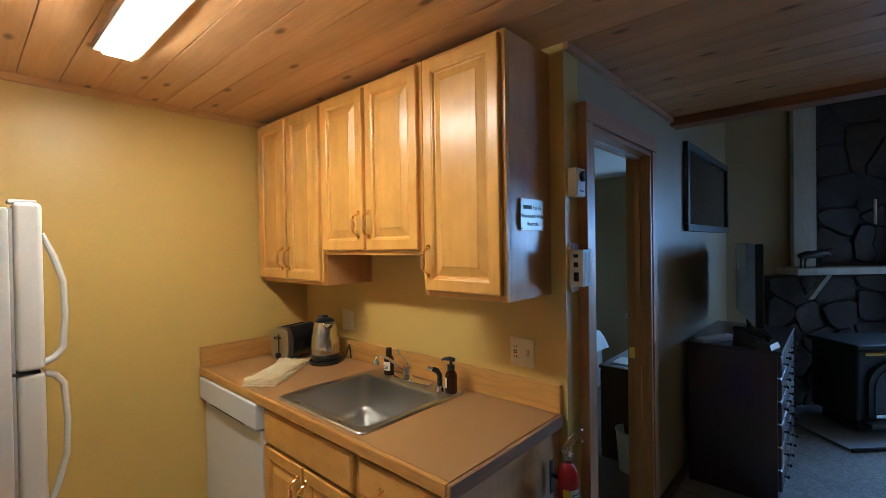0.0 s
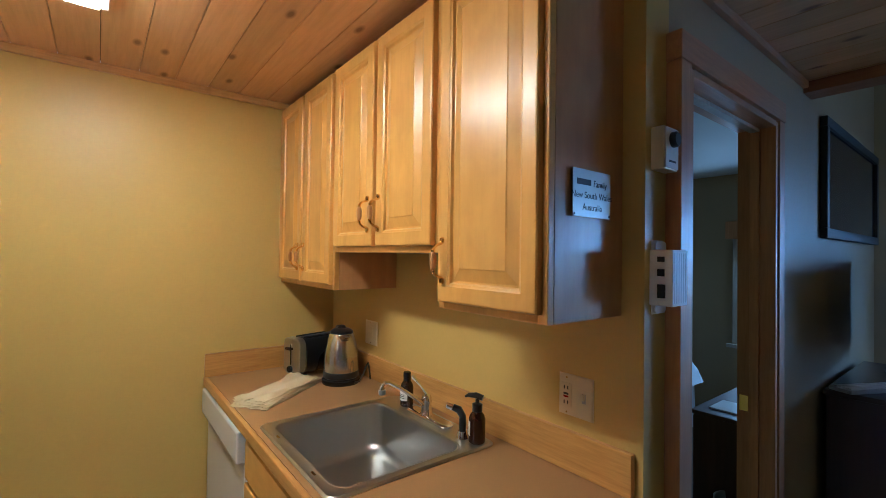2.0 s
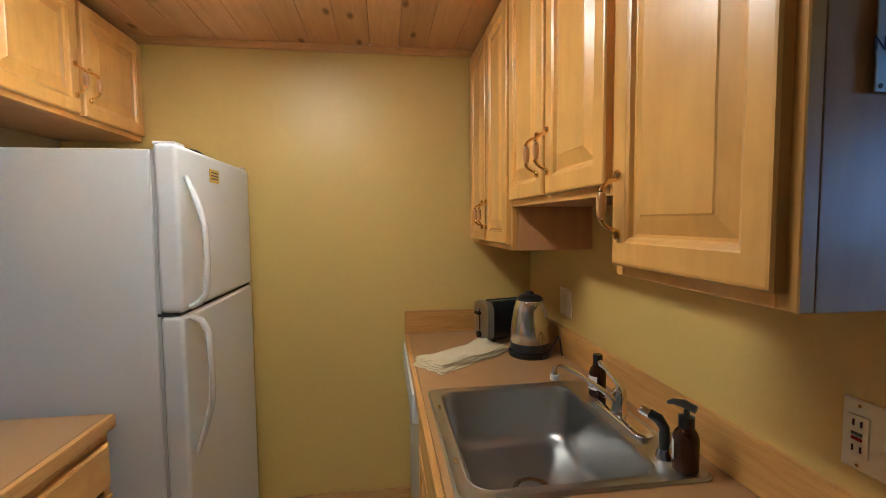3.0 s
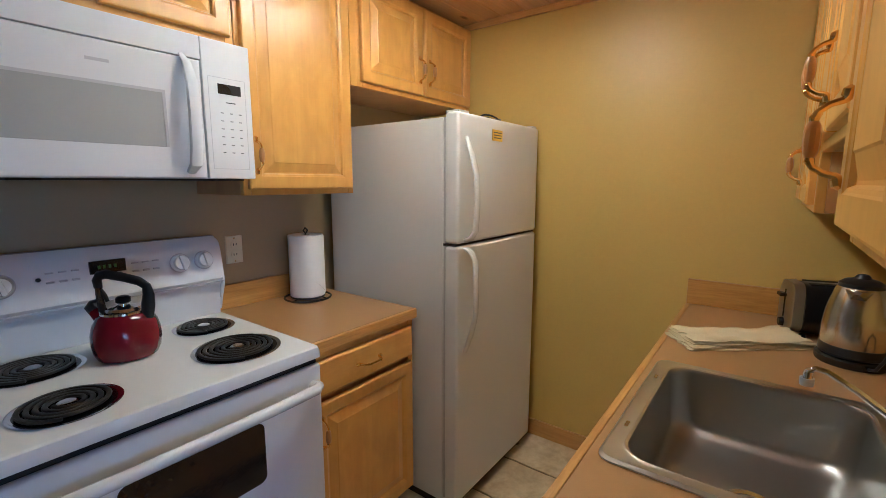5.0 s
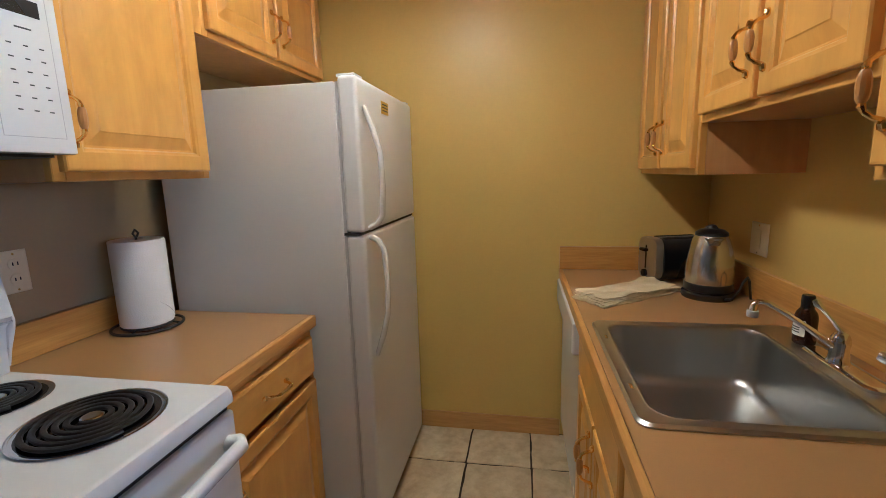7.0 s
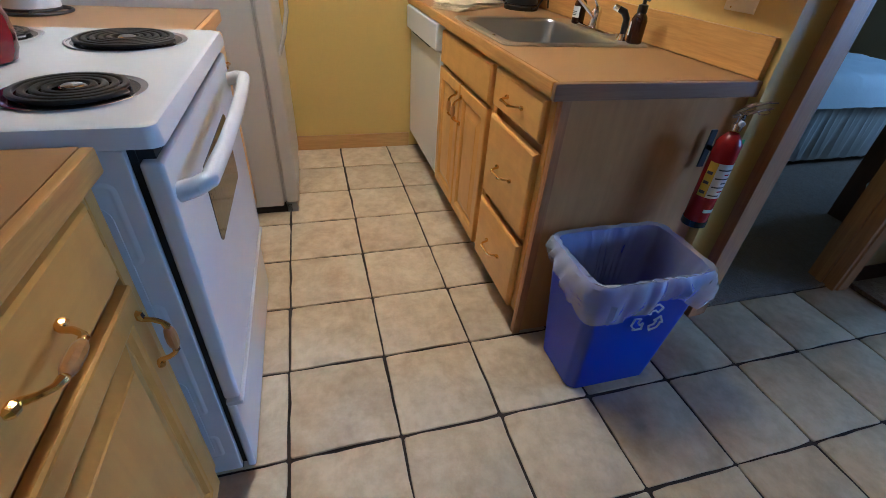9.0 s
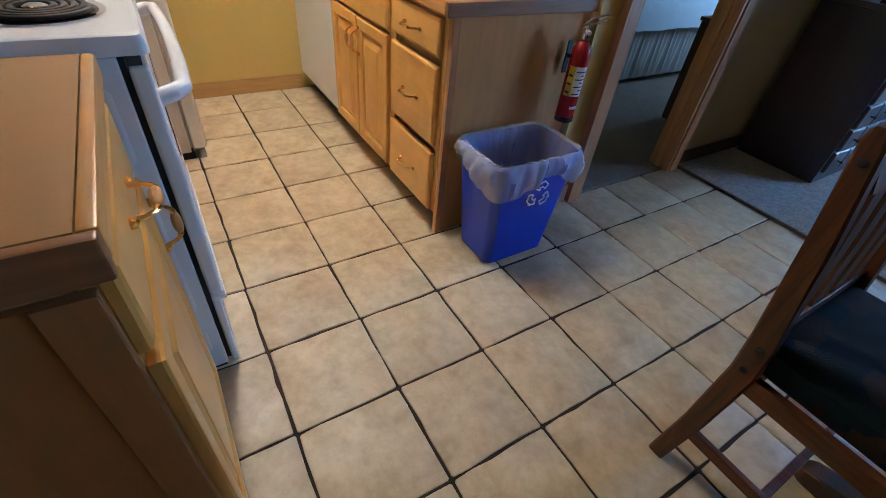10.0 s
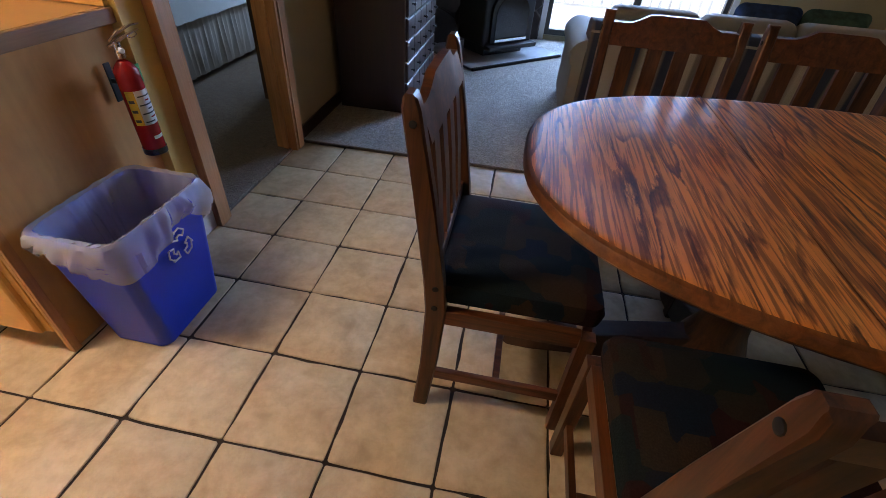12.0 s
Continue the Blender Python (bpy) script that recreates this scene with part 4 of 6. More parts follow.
for x, y in ((-0.05, -0.09), (0.05, -0.09), (-0.05, 0.09), (0.05, 0.09)):
    part("foot", spun(bmesh.new(), [(0.010, 0), (0.010, 0.0135)], (x, y, 0), 10), GAP_RUBBER, to)

tw = thing("dish_towel", (-1.985, 0.358, TOP + 0.001), "folded cream cotton dish towel lying on the counter", "towel", turn=37)
for k in range(4):
    bm = bmesh.new()
    nx, ny = 10, 24
    hw, hl = 0.084 - 0.004 * k, 0.215 - 0.007 * k
    z0 = 0.0075 * k

    def lay(u, v, top, k=k, hw=hw, hl=hl, z0=z0):
        edge = 1 - max(abs(u), abs(v)) ** 8
        wave = 0.010 * noise.noise((u * 2 + k, v * 3, k * 3.1)) + 0.020 * noise.noise((u * 1.3, v * 1.5, 5.0)) * (k + 1) / 4
        return (u * hw + 0.016 * noise.noise((v * 1.6, k * 2.3, 1.0)), v * hl + 0.014 * noise.noise((u * 3, k, 9.0)), z0 + max(0.0, wave) + (0.0065 * (0.35 + 0.65 * edge) if top else 0.0008))
    grid = {}
    for top in (0, 1):
        for a in range(nx + 1):
            for b in range(ny + 1):
                grid[top, a, b] = bm.verts.new(lay(-1 + 2 * a / nx, -1 + 2 * b / ny, top))
    for a in range(nx):
        for b in range(ny):
            bm.faces.new([grid[1, a, b], grid[1, a + 1, b], grid[1, a + 1, b + 1], grid[1, a, b + 1]])
            bm.faces.new([grid[0, a, b], grid[0, a, b + 1], grid[0, a + 1, b + 1], grid[0, a + 1, b]])
    for a in range(nx):
        for b in (0, ny):
            bm.faces.new([grid[0, a, b], grid[0, a + 1, b], grid[1, a + 1, b], grid[1, a, b]])
    for b in range(ny):
        for a in (0, nx):
            bm.faces.new([grid[0, a, b], grid[0, a, b + 1], grid[1, a, b + 1], grid[1, a, b]])
    part("fold", bm, CLOTH, tw)


def wall_plate(name, at, w, h, turn, label, gfci=False, switch=False, duplex=False):
    ob = thing(name, at, label, "outlet", "wall plates", turn)
    part("plate", ringed(bmesh.new(), w, h, [(0, 0.0045), (0.003, 0.001), (0.006, 0)], 0.006), IVORY, ob)
    for c in ob.children:
        c.location = (-w / 2, -0.0065, -h / 2)
    if gfci:
        x = -w / 4
        part("gfci_insert", boxed(x - 0.017, x + 0.017, -0.0095, -0.0055, -0.034, 0.034, bevel=0.002), IVORY, ob)
        for z in (-0.021, 0.021):
            for dx in (-0.006, 0.006):
                part("slot", boxed(x + dx - 0.0015, x + dx + 0.0015, -0.0102, -0.0094, z - 0.005, z + 0.005), GAP_RUBBER, ob)
        part("test_button", boxed(x - 0.008, x + 0.008, -0.011, -0.0093, 0.001, 0.006), INK, ob)
        part("reset_button", boxed(x - 0.008, x + 0.008, -0.011, -0.0093, -0.007, -0.002), EXTRED, ob)
    if switch:
        x = w / 4
        part("switch_toggle", boxed(x - 0.005, x + 0.005, -0.016, -0.006, -0.004, 0.014, bevel=0.002), IVORY, ob)
        part("switch_slot", boxed(x - 0.006, x + 0.006, -0.0072, -0.006, -0.013, 0.013), GREYP, ob)
    if duplex:
        for z in (-0.021, 0.021):
            part("socket", spun(bmesh.new(), [(0.0165, 0), (0.0165, 0.003), (0.015, 0.004)], (0, 0, 0), 18), IVORY, ob).matrix_basis = pose(0, -0.006, z, 90, 0, 0)
            for dx in (-0.006, 0.006):
                part("slot", boxed(dx - 0.0014, dx + 0.0014, -0.0108, -0.0098, z - 0.003, z + 0.006), GAP_RUBBER, ob)
    if not (gfci or duplex):
        part("insert", boxed(-0.017, 0.017, -0.0085, -0.0055, -0.034, 0.034, bevel=0.002), IVORY, ob)
    for z in (-h * 0.42, h * 0.42):
        part("screw", spun(bmesh.new(), [(0.003, 0), (0.003, 0.001)], (0, 0, 0), 8), BRASS, ob).matrix_basis = pose(-w / 4 if gfci else 0, -0.0063, z, 90, 0, 0)
    return ob


wall_plate("wall_outlet", (-0.788, SINKY - 0.0005, 1.117), 0.114, 0.118, 0, "ivory double plate with safety outlet and switch", True, True)
wall_plate("wall_outlet", (-1.98, SINKY - 0.0005, 1.124), 0.115, 0.118, 0, "ivory plate with a flat rocker near the corner")
wall_plate("wall_outlet", (-1.17, STOVEY + 0.0005, 1.16), 0.072, 0.116, 180, "ivory duplex outlet plate beside the range", duplex=True)

pq = thing("plaque", (-0.6455, 0.648, 1.665), "small metal plaque with engraved words on the cabinet side", "plaque", turn=90)
part("plate", boxed(-0.078, 0.078, -0.0025, -0.0003, -0.056, 0.056, bevel=0.0008), BRASSPLATE, pq)
for txt, z in (("Family", 0.018), ("New South Wales", -0.012), ("Australia", -0.040)):
    cu = bpy.data.curves.new("engraving", "FONT")
    cu.body, cu.size, cu.align_x, cu.extrude = txt, 0.0225, "CENTER", 0.0002
    cu.materials.append(INK)
    t = new("engraving", cu)
    t.parent = pq
    t.matrix_basis = pose(0.032 if txt == "Family" else 0, -0.0028, z, 90, 0, 0)
part("engraved_bar", boxed(-0.062, -0.006, -0.0030, -0.0024, 0.019, 0.033), INK, pq, "unreadable engraved word")
for x in (-0.072, 0.072):
    part("screw", spun(bmesh.new(), [(0.0028, 0), (0.0028, 0.001)], (0, 0, 0), 8), INK, pq).matrix_basis = pose(x, -0.0025, -0.05, 90, 0, 0)

th = thing("thermostat", (DOORX, 0.860, 1.793), "small ivory wall thermostat with a round knob", "thermostat", turn=90)
part("case", boxed(-0.038, 0.038, -0.036, -0.0005, -0.055, 0.055, bevel=0.004), IVORY, th)
part("face_plate", boxed(-0.034, 0.034, -0.039, -0.0362, -0.051, 0.051, bevel=0.001), LABEL, th)
part("knob", spun(bmesh.new(), [(0.020, 0), (0.020, 0.010), (0.016, 0.014)], (0, 0, 0), 20), BLACKP, th).matrix_basis = pose(0.002, -0.039, 0.022, 90, 0, 0)
part("scale_bar", boxed(-0.018, 0.018, -0.0395, -0.0388, -0.036, -0.031), INK, th)
nb = thing("network_box", (DOORX, 0.860, 1.465), "white network box with ports and mounting ears", "wall box", turn=90)
part("case", boxed(-0.040, 0.040, -0.060, -0.001, -0.070, 0.070, bevel=0.003), WHITEF, nb)
part("backplate", boxed(-0.03, 0.03, -0.0045, -0.0005, -0.095, 0.095, bevel=0.002), WHITEF, nb)
for s in (-1, 1):
    bm = bmesh.new()
    loft(bm, [[(x, y, s * z) for x, z, _ in rounded(-0.028, 0.028, 0.068, 0.092, 0.011, 0)] for y in (-0.012, -0.006)])
    part("mounting_ear", bm, WHITEF, nb)
for z0, z1, y0, y1 in ((0.040, 0.053, -0.040, -0.022), (0.004, 0.022, -0.040, -0.022), (-0.050, -0.016, -0.042, -0.022)):
    part("port", boxed(-0.0412, -0.0398, y0, y1, z0, z1), GAP_RUBBER, nb, "dark port")
for k in range(6):
    x = -0.032 + k * 0.012
    part("groove", boxed(x, x + 0.002, -0.0604, -0.0598, -0.062, 0.062), GREYP, nb)

fe = thing("fire_extinguisher", (-0.545, 0.70, 0.485), "red fire extinguisher with labels hung beside the counter", "fire extinguisher")
fe.scale = (0.92, 0.92, 0.93)
R = 0.039
part("cylinder", spun(bmesh.new(), [(0.030, 0), (0.040, 0.006), (R, 0.016), (R, 0.26), (0.038, 0.285), (0.026, 0.305), (0.016, 0.315)], (0, 0, 0), 28), EXTRED, fe)
part("skirt", spun(bmesh.new(), [(0.036, -0.012), (0.041, -0.010), (0.041, 0.012)], (0, 0, 0), 24), BLACKP, fe)
part("valve", spun(bmesh.new(), [(0.017, 0.3255), (0.018, 0.345), (0.014, 0.350), (0.013, 0.375)], (0, 0, 0), 16), CHROME, fe, "chrome valve")
part("handle", tube(bmesh.new(), [(-0.005, -0.03, 0.365), (0, 0.0, 0.372), (0.005, 0.05, 0.385), (0.008, 0.10, 0.392)], [0.007, 0.010, 0.008, 0.006], 8, 0.6), CHROME, fe, "chrome carry handle")
part("lever", tube(bmesh.new(), [(-0.005, -0.02, 0.378), (0, 0.02, 0.398), (0.006, 0.075, 0.410), (0.008, 0.11, 0.408)], [0.006, 0.008, 0.007, 0.005], 8, 0.6), CHROME, fe)
part("pull_ring", tube(bmesh.new(), [(0.022 + 0.014 * math.cos(a), 0.055 + 0.014 * math.sin(a), 0.385 + 0.006 * math.sin(a)) for a in np.linspace(0, 6.28, 16)], 0.0018, 6), CHROME, fe)
part("gauge", spun(bmesh.new(), [(0.009, 0), (0.009, 0.007), (0.007, 0.009)], (0, 0, 0), 16), LABEL, fe).matrix_basis = pose(0.016, -0.006, 0.350, 90, 0, 70)


def wrap(name, a0, a1, z0, z1, mat, r=R, e=0.0006, owner=None, label=""):
    bm = bmesh.new()
    loft(bm, [[(q * math.cos(radians(a)), q * math.sin(radians(a)), z) for q, z in ((r + 0.0001, z0), (r + e, z0), (r + e, z1), (r + 0.0001, z1))] for a in np.linspace(a0, a1, 14)])
    return part(name, bm, mat, owner or fe, label)


wrap("white_label", -50, 55, 0.105, 0.225, LABEL, label="white instruction label")
wrap("yellow_label", -92, -50.5, 0.105, 0.225, YELLOW, label="yellow class label")
for k in range(7):
    wrap("label_print", -42 + (k % 2) * 34, 10 + (k * 17) % 40, 0.113 + k * 0.015, 0.1175 + k * 0.015, EXTRED if k in (1, 5) else INK, R + 0.0006, 0.0005)
for k in range(3):
    wrap("label_mark", -86, -60, 0.116 + k * 0.034, 0.126 + k * 0.034, INK, R + 0.0006, 0.0005)
wrap("arrow_mark", -30, 30, 0.050, 0.062, LABEL, label="white arrow band")
part("hose_clip", boxed(-0.072, -0.038, -0.006, 0.006, 0.235, 0.250, bevel=0.002), BLACKM, fe, "wall bracket")
part("bracket", boxed(-0.0745, -0.068, -0.010, 0.014, 0.17, 0.30, bevel=0.002), BLACKM, fe)
part("tag", boxed(-0.004, -0.002, 0.044, 0.064, 0.23, 0.29, bevel=0.0005), painted("green paper tag", (0.10, 0.42, 0.12), 0.7, 0.05), fe, "green inspection tag")

# ---- things by the range ----
pt = thing("paper_towel_holder", (-1.435, -1.270, 0.915), "white paper towel roll on a dark wire holder", "paper towels")
part("base_ring", tube(bmesh.new(), [(0.102 * math.cos(a), 0.102 * math.sin(a), 0.006) for a in np.linspace(0, 2 * math.pi, 40)], 0.0045, 8), BLACKM, pt)
part("base_ring", tube(bmesh.new(), [(0.074 * math.cos(a), 0.074 * math.sin(a), 0.012) for a in np.linspace(0, 2 * math.pi, 40)], 0.0035, 8), BLACKM, pt)
for a in (0.3, 1.87, 3.44, 5.0):
    part("spoke", tube(bmesh.new(), [(0.102 * math.cos(a), 0.102 * math.sin(a), 0.006), (0.074 * math.cos(a), 0.074 * math.sin(a), 0.012), (0.0, 0.0, 0.012)], 0.003, 6), BLACKM, pt)
part("rod", tube(bmesh.new(), [(0, 0, 0.012), (0, 0, 0.30), (0.010, 0, 0.312), (0, 0, 0.324), (-0.012, 0, 0.312), (-0.004, 0, 0.300)], 0.0035, 8), BLACKM, pt)
bm = bmesh.new()
spun(bm, [(0.021, 0.017), (0.075, 0.017), (0.077, 0.020), (0.077, 0.290), (0.075, 0.293), (0.021, 0.293)], (0, 0, 0), 40, False, False)
part("roll", bm, PAPER, pt, "white quilted paper roll")
bm = bmesh.new()
loft(bm, [[((0.0772 + e) * math.cos(a), (0.0772 + e) * math.sin(a), z) for e, z in ((0, z0), (0.0022, z0), (0.0022, 0.287), (0, 0.287))] for a, z0 in zip(np.linspace(0.6, 2.4, 12), np.linspace(0.14, 0.022, 12))])
part("loose_sheet", bm, PAPER, pt)

te = thing("tea_kettle", (-0.662, -1.066, 0.9415), "dark red enamel stovetop kettle with a black handle", "kettle", turn=-52)
part("body", spun(bmesh.new(), [(0.066, 0), (0.074, 0.004), (0.082, 0.022), (0.086, 0.048), (0.085, 0.074), (0.079, 0.100), (0.068, 0.120), (0.058, 0.130)], (0, 0, 0), 40), RED, te, "glossy dark red enamel body")
part("collar", spun(bmesh.new(), [(0.0585, 0.1305), (0.058, 0.136), (0.048, 0.139)], (0, 0, 0), 32), CHROME, te, "bright steel collar")
part("lid", spun(bmesh.new(), [(0.047, 0.1392), (0.043, 0.146), (0.020, 0.150), (0.013, 0.153), (0.017, 0.166), (0.015, 0.172), (0.006, 0.174)], (0, 0, 0), 26), CHROME, te, "steel lid")
part("lid_knob", spun(bmesh.new(), [(0.012, 0.1535), (0.019, 0.160), (0.019, 0.172), (0.012, 0.177)], (0, 0, 0), 18), BLACKP, te, "black lid knob")
part("handle", tube(bmesh.new(), [(-0.064, 0, 0.115), (-0.070, 0, 0.150), (-0.074, 0, 0.182), (-0.070, 0, 0.206), (-0.050, 0, 0.220), (-0.005, 0, 0.232), (0.040, 0, 0.240), (0.060, 0, 0.236), (0.068, 0, 0.222), (0.066, 0, 0.200)], [0.012, 0.013, 0.011, 0.009, 0.009, 0.009, 0.009, 0.009, 0.009, 0.008], 12, 1.5), BLACKP, te, "black swept handle")
part("handle_post", tube(bmesh.new(), [(0.066, 0, 0.202), (0.066, 0, 0.170), (0.060, 0, 0.122)], [0.009, 0.009, 0.011], 10), BLACKP, te)
part("trigger", tube(bmesh.new(), [(0.062, 0, 0.196), (0.050, 0, 0.178), (0.044, 0, 0.160)], [0.006, 0.006, 0.005], 8), BLACKP, te, "black whistle trigger")
part("spout", tube(bmesh.new(), [(0.058, 0, 0.098), (0.080, 0, 0.122), (0.090, 0, 0.134)], [0.020, 0.015, 0.013], 14), RED, te)
part("spout_cap", tube(bmesh.new(), [(0.088, 0, 0.132), (0.098, 0, 0.144), (0.092, 0, 0.158), (0.068, 0, 0.165)], [0.014, 0.013, 0.006, 0.005], 10), BLACKP, te, "black whistle cap")

cb = thing("cable_coil", (-2.07, -0.70, 1.7005), "black cable coiled on the refrigerator top", "cable")
part("loops", tube(bmesh.new(), [(0.075 * math.cos(a) * (1 + 0.1 * math.sin(a * 3.3)), 0.045 * math.sin(a), 0.012 + 0.028 * (a / 25) + 0.012 * math.sin(a * 1.7)) for a in np.linspace(0, 25, 90)], 0.0045, 6), BLACKP, cb)

# ---- living room ----
DG = pose(-0.57, 4.0, 0, 0, 0, 45)


def diagonal(bm):
    """Places mesh built with x along the corner wall and -y out of it."""
    bmesh.ops.transform(bm, matrix=DG, verts=bm.verts)
    return bm


setting("wall_corner", diagonal(boxed(-0.1, 1.50, 0, 0.1, 0, HIGH)), GREIGE, "greige painted corner wall behind the stove", "wall")
cm = thing("stone_chimney", (-0.57, 4.0, 0), "dark field stone chimney face in the corner", "chimney", turn=45)
cm["kind"] = "structure"
part("mortar", boxed(0.78, 1.49, -0.03, -0.001, 0, HIGH), MORTAR, cm)
part("mortar", boxed(0.30, 0.779, -0.03, -0.001, 0, 1.23), MORTAR, cm)


def field_stones(parent, x0, x1, z0, z1, y, seed):
    """Large flat irregular stones that fill a rectangle, each the cell round a scattered seed."""
    rnd = random.Random(seed)
    cols, rows = max(1, round((x1 - x0) / 0.30)), max(1, round((z1 - z0) / 0.27))
    seeds = [(x0 + (i + 0.5 + rnd.uniform(-0.42, 0.42) + 0.25 * (j % 2)) * (x1 - x0) / cols, z0 + (j + 0.5 + rnd.uniform(-0.42, 0.42)) * (z1 - z0) / rows) for i in range(cols) for j in range(rows)]
    seeds = [p for p in seeds if x0 < p[0] < x1]
    for sx, sz in seeds:
        cell = [(x0, z0), (x1, z0), (x1, z1), (x0, z1)]
        for ox, oz in seeds:
            if (ox, oz) == (sx, sz):
                continue
            nx, nz = ox - sx, oz - sz
            ln = math.hypot(nx, nz)
            lim = (nx * (ox + sx) / 2 + nz * (oz + sz) / 2) - 0.007 * ln
            out = []
            for p, q in zip(cell, cell[1:] + cell[:1]):
                dp, dq = nx * p[0] + nz * p[1] - lim, nx * q[0] + nz * q[1] - lim
                if dp <= 0:
                    out.append(p)
                if dp * dq < 0:
                    out.append((p[0] + (q[0] - p[0]) * dp / (dp - dq), p[1] + (q[1] - p[1]) * dp / (dp - dq)))
            cell = out
            if len(cell) < 3:
                break
        if len(cell) < 3:
            continue
        pts = []
        for p, q in zip(cell, cell[1:] + cell[:1]):
            for f in (0.16, 0.5, 0.84):
                pts.append((p[0] + (q[0] - p[0]) * f + rnd.uniform(-0.006, 0.006), p[1] + (q[1] - p[1]) * f + rnd.uniform(-0.006, 0.006)))
        cx, cz = sum(p[0] for p in pts) / len(pts), sum(p[1] for p in pts) / len(pts)
        out, tx, tz = rnd.uniform(0.018, 0.045), rnd.uniform(-0.05, 0.05), rnd.uniform(-0.05, 0.05)
        bm = bmesh.new()
        loft(bm, [[(cx + (px - cx) * g, y - d - (g < 0.95) * ((px - cx) * tx + (pz - cz) * tz + rnd.uniform(-0.004, 0.004)), cz + (pz - cz) * g) for px, pz in pts] for g, d in ((1, 0), (0.985, out * 0.65), (0.93, out * 0.95), (0.6, out))], False, True)
        part("stone", bm, STONE, parent)


field_stones(cm, 0.78, 1.49, 1.34, HIGH - 0.02, -0.028, 3)
field_stones(cm, 0.32, 1.49, 0.0, 1.22, -0.028, 5)
sr = thing("stone_return", (0, 0, 0), "dark field stone strip beside the glass door", "chimney")
sr["kind"] = "structure"
part("mortar", boxed(0.47, 0.80, FAR - 0.03, FAR - 0.001, 0, HIGH), MORTAR, sr)
field_stones(sr, 0.47, 0.80, 0, HIGH - 0.02, FAR - 0.028, 8)
part("post", boxed(0.555, 0.77, -0.075, -0.031, 1.312, HIGH - 0.01, bevel=0.004), PALE, cm, "pale timber post")
mn = thing("mantel_shelf", (-0.57, 4.0, 0), "pale timber mantel shelf with a bracket", "shelf", turn=45)
part("board", boxed(0.42, 1.47, -0.26, -0.001, 1.245, 1.305, bevel=0.006), PALE, mn)
bm = bmesh.new()
loft(bm, [[(x0, -0.15, z0), (x0 + 0.05, -0.15, z0), (x0 + 0.05, -0.09, z0), (x0, -0.09, z0)] for x0, z0 in ((0.62, 1.02), (0.80, 1.243))])
part("brace", bm, PALE, mn, "angled bracket")
cd = thing("candle_holder", tuple(DG @ Vector((1.27, -0.13, 1.305))), "tall black iron candle holder with a cream candle", "candle holder")
part("base", spun(bmesh.new(), [(0.06, 0), (0.06, 0.006), (0.012, 0.014)], (0, 0, 0), 20), BLACKM, cd)
part("stem", tube(bmesh.new(), [(0, 0, 0.01), (0.02, 0, 0.10), (-0.015, 0, 0.20), (0.01, 0, 0.29), (0, 0, 0.36)], 0.006, 8), BLACKM, cd)
part("cup", spun(bmesh.new(), [(0.012, 0.355), (0.040, 0.372), (0.042, 0.378), (0.014, 0.376)], (0, 0, 0), 18), BLACKM, cd)
part("candle", spun(bmesh.new(), [(0.013, 0.377), (0.012, 0.60), (0.008, 0.606)], (0, 0, 0), 14), CREAM, cd, "cream taper candle")
fg = thing("animal_figurine", tuple(DG @ Vector((0.64, -0.17, 1.305))), "black carved moose figurine on the mantel", "figurine", turn=45)
bm = bmesh.new()
tube(bm, [(-0.12, 0, 0.105), (-0.06, 0, 0.115), (0.02, 0, 0.118), (0.08, 0, 0.125), (0.12, 0, 0.128), (0.155, 0, 0.105)], [0.022, 0.036, 0.034, 0.036, 0.022, 0.014], 10)
for x in (-0.10, -0.06, 0.05, 0.085):
    tube(bm, [(x, 0.012, 0.0), (x, 0.01, 0.05), (x, 0, 0.10)], [0.008, 0.007, 0.014], 7)
tube(bm, [(0.11, 0, 0.135), (0.115, 0.03, 0.160), (0.13, 0.055, 0.165)], [0.006, 0.010, 0.003], 6)
tube(bm, [(0.11, 0, 0.135), (0.115, -0.03, 0.160), (0.13, -0.055, 0.165)], [0.006, 0.010, 0.003], 6)
part("figure", bm, BLACKM, fg)

he = thing("hearth", (0.60, 3.93, 0), "low stone hearth slab under the stove", "hearth", turn=45)
he["kind"] = "structure"
part("slab", boxed(-0.52, 0.62, 0.0, 0.88, 0.0125, 0.034, bevel=0.006), painted("grey hearth stone", (0.26, 0.26, 0.27), 0.6, 0.2, 18, 0.5, blotch=6), he)
part("edge_strip", boxed(-0.52, 0.62, -0.02, -0.0005, 0.0125, 0.040, bevel=0.004), GAP_RUBBER, he, "dark hearth edging")
ws = thing("gas_stove", (0.52, 4.11, 0.035), "black cast iron stove with an arched glass door", "stove", turn=45)
part("body", boxed(-0.31, 0.31, 0.03, 0.44, 0.10, 0.66, bevel=0.02, seg=3), BLACKM, ws)
part("top", boxed(-0.34, 0.34, 0.0, 0.46, 0.661, 0.70, bevel=0.012, seg=3), BLACKM, ws)
part("pedestal", boxed(-0.25, 0.25, 0.08, 0.40, 0.0, 0.099, bevel=0.01), BLACKM, ws)
part("ash_lip", boxed(-0.30, 0.30, -0.07, 0.028, 0.075, 0.115, bevel=0.012), BLACKM, ws, "black front ledge")


def arch(w, z0, z1, y, n=18):
    return [(-w, y, z0), (w, y, z0)] + [(w * math.cos(math.pi * k / n), y, z1 + w * 0.78 * math.sin(math.pi * k / n)) for k in range(n + 1)]


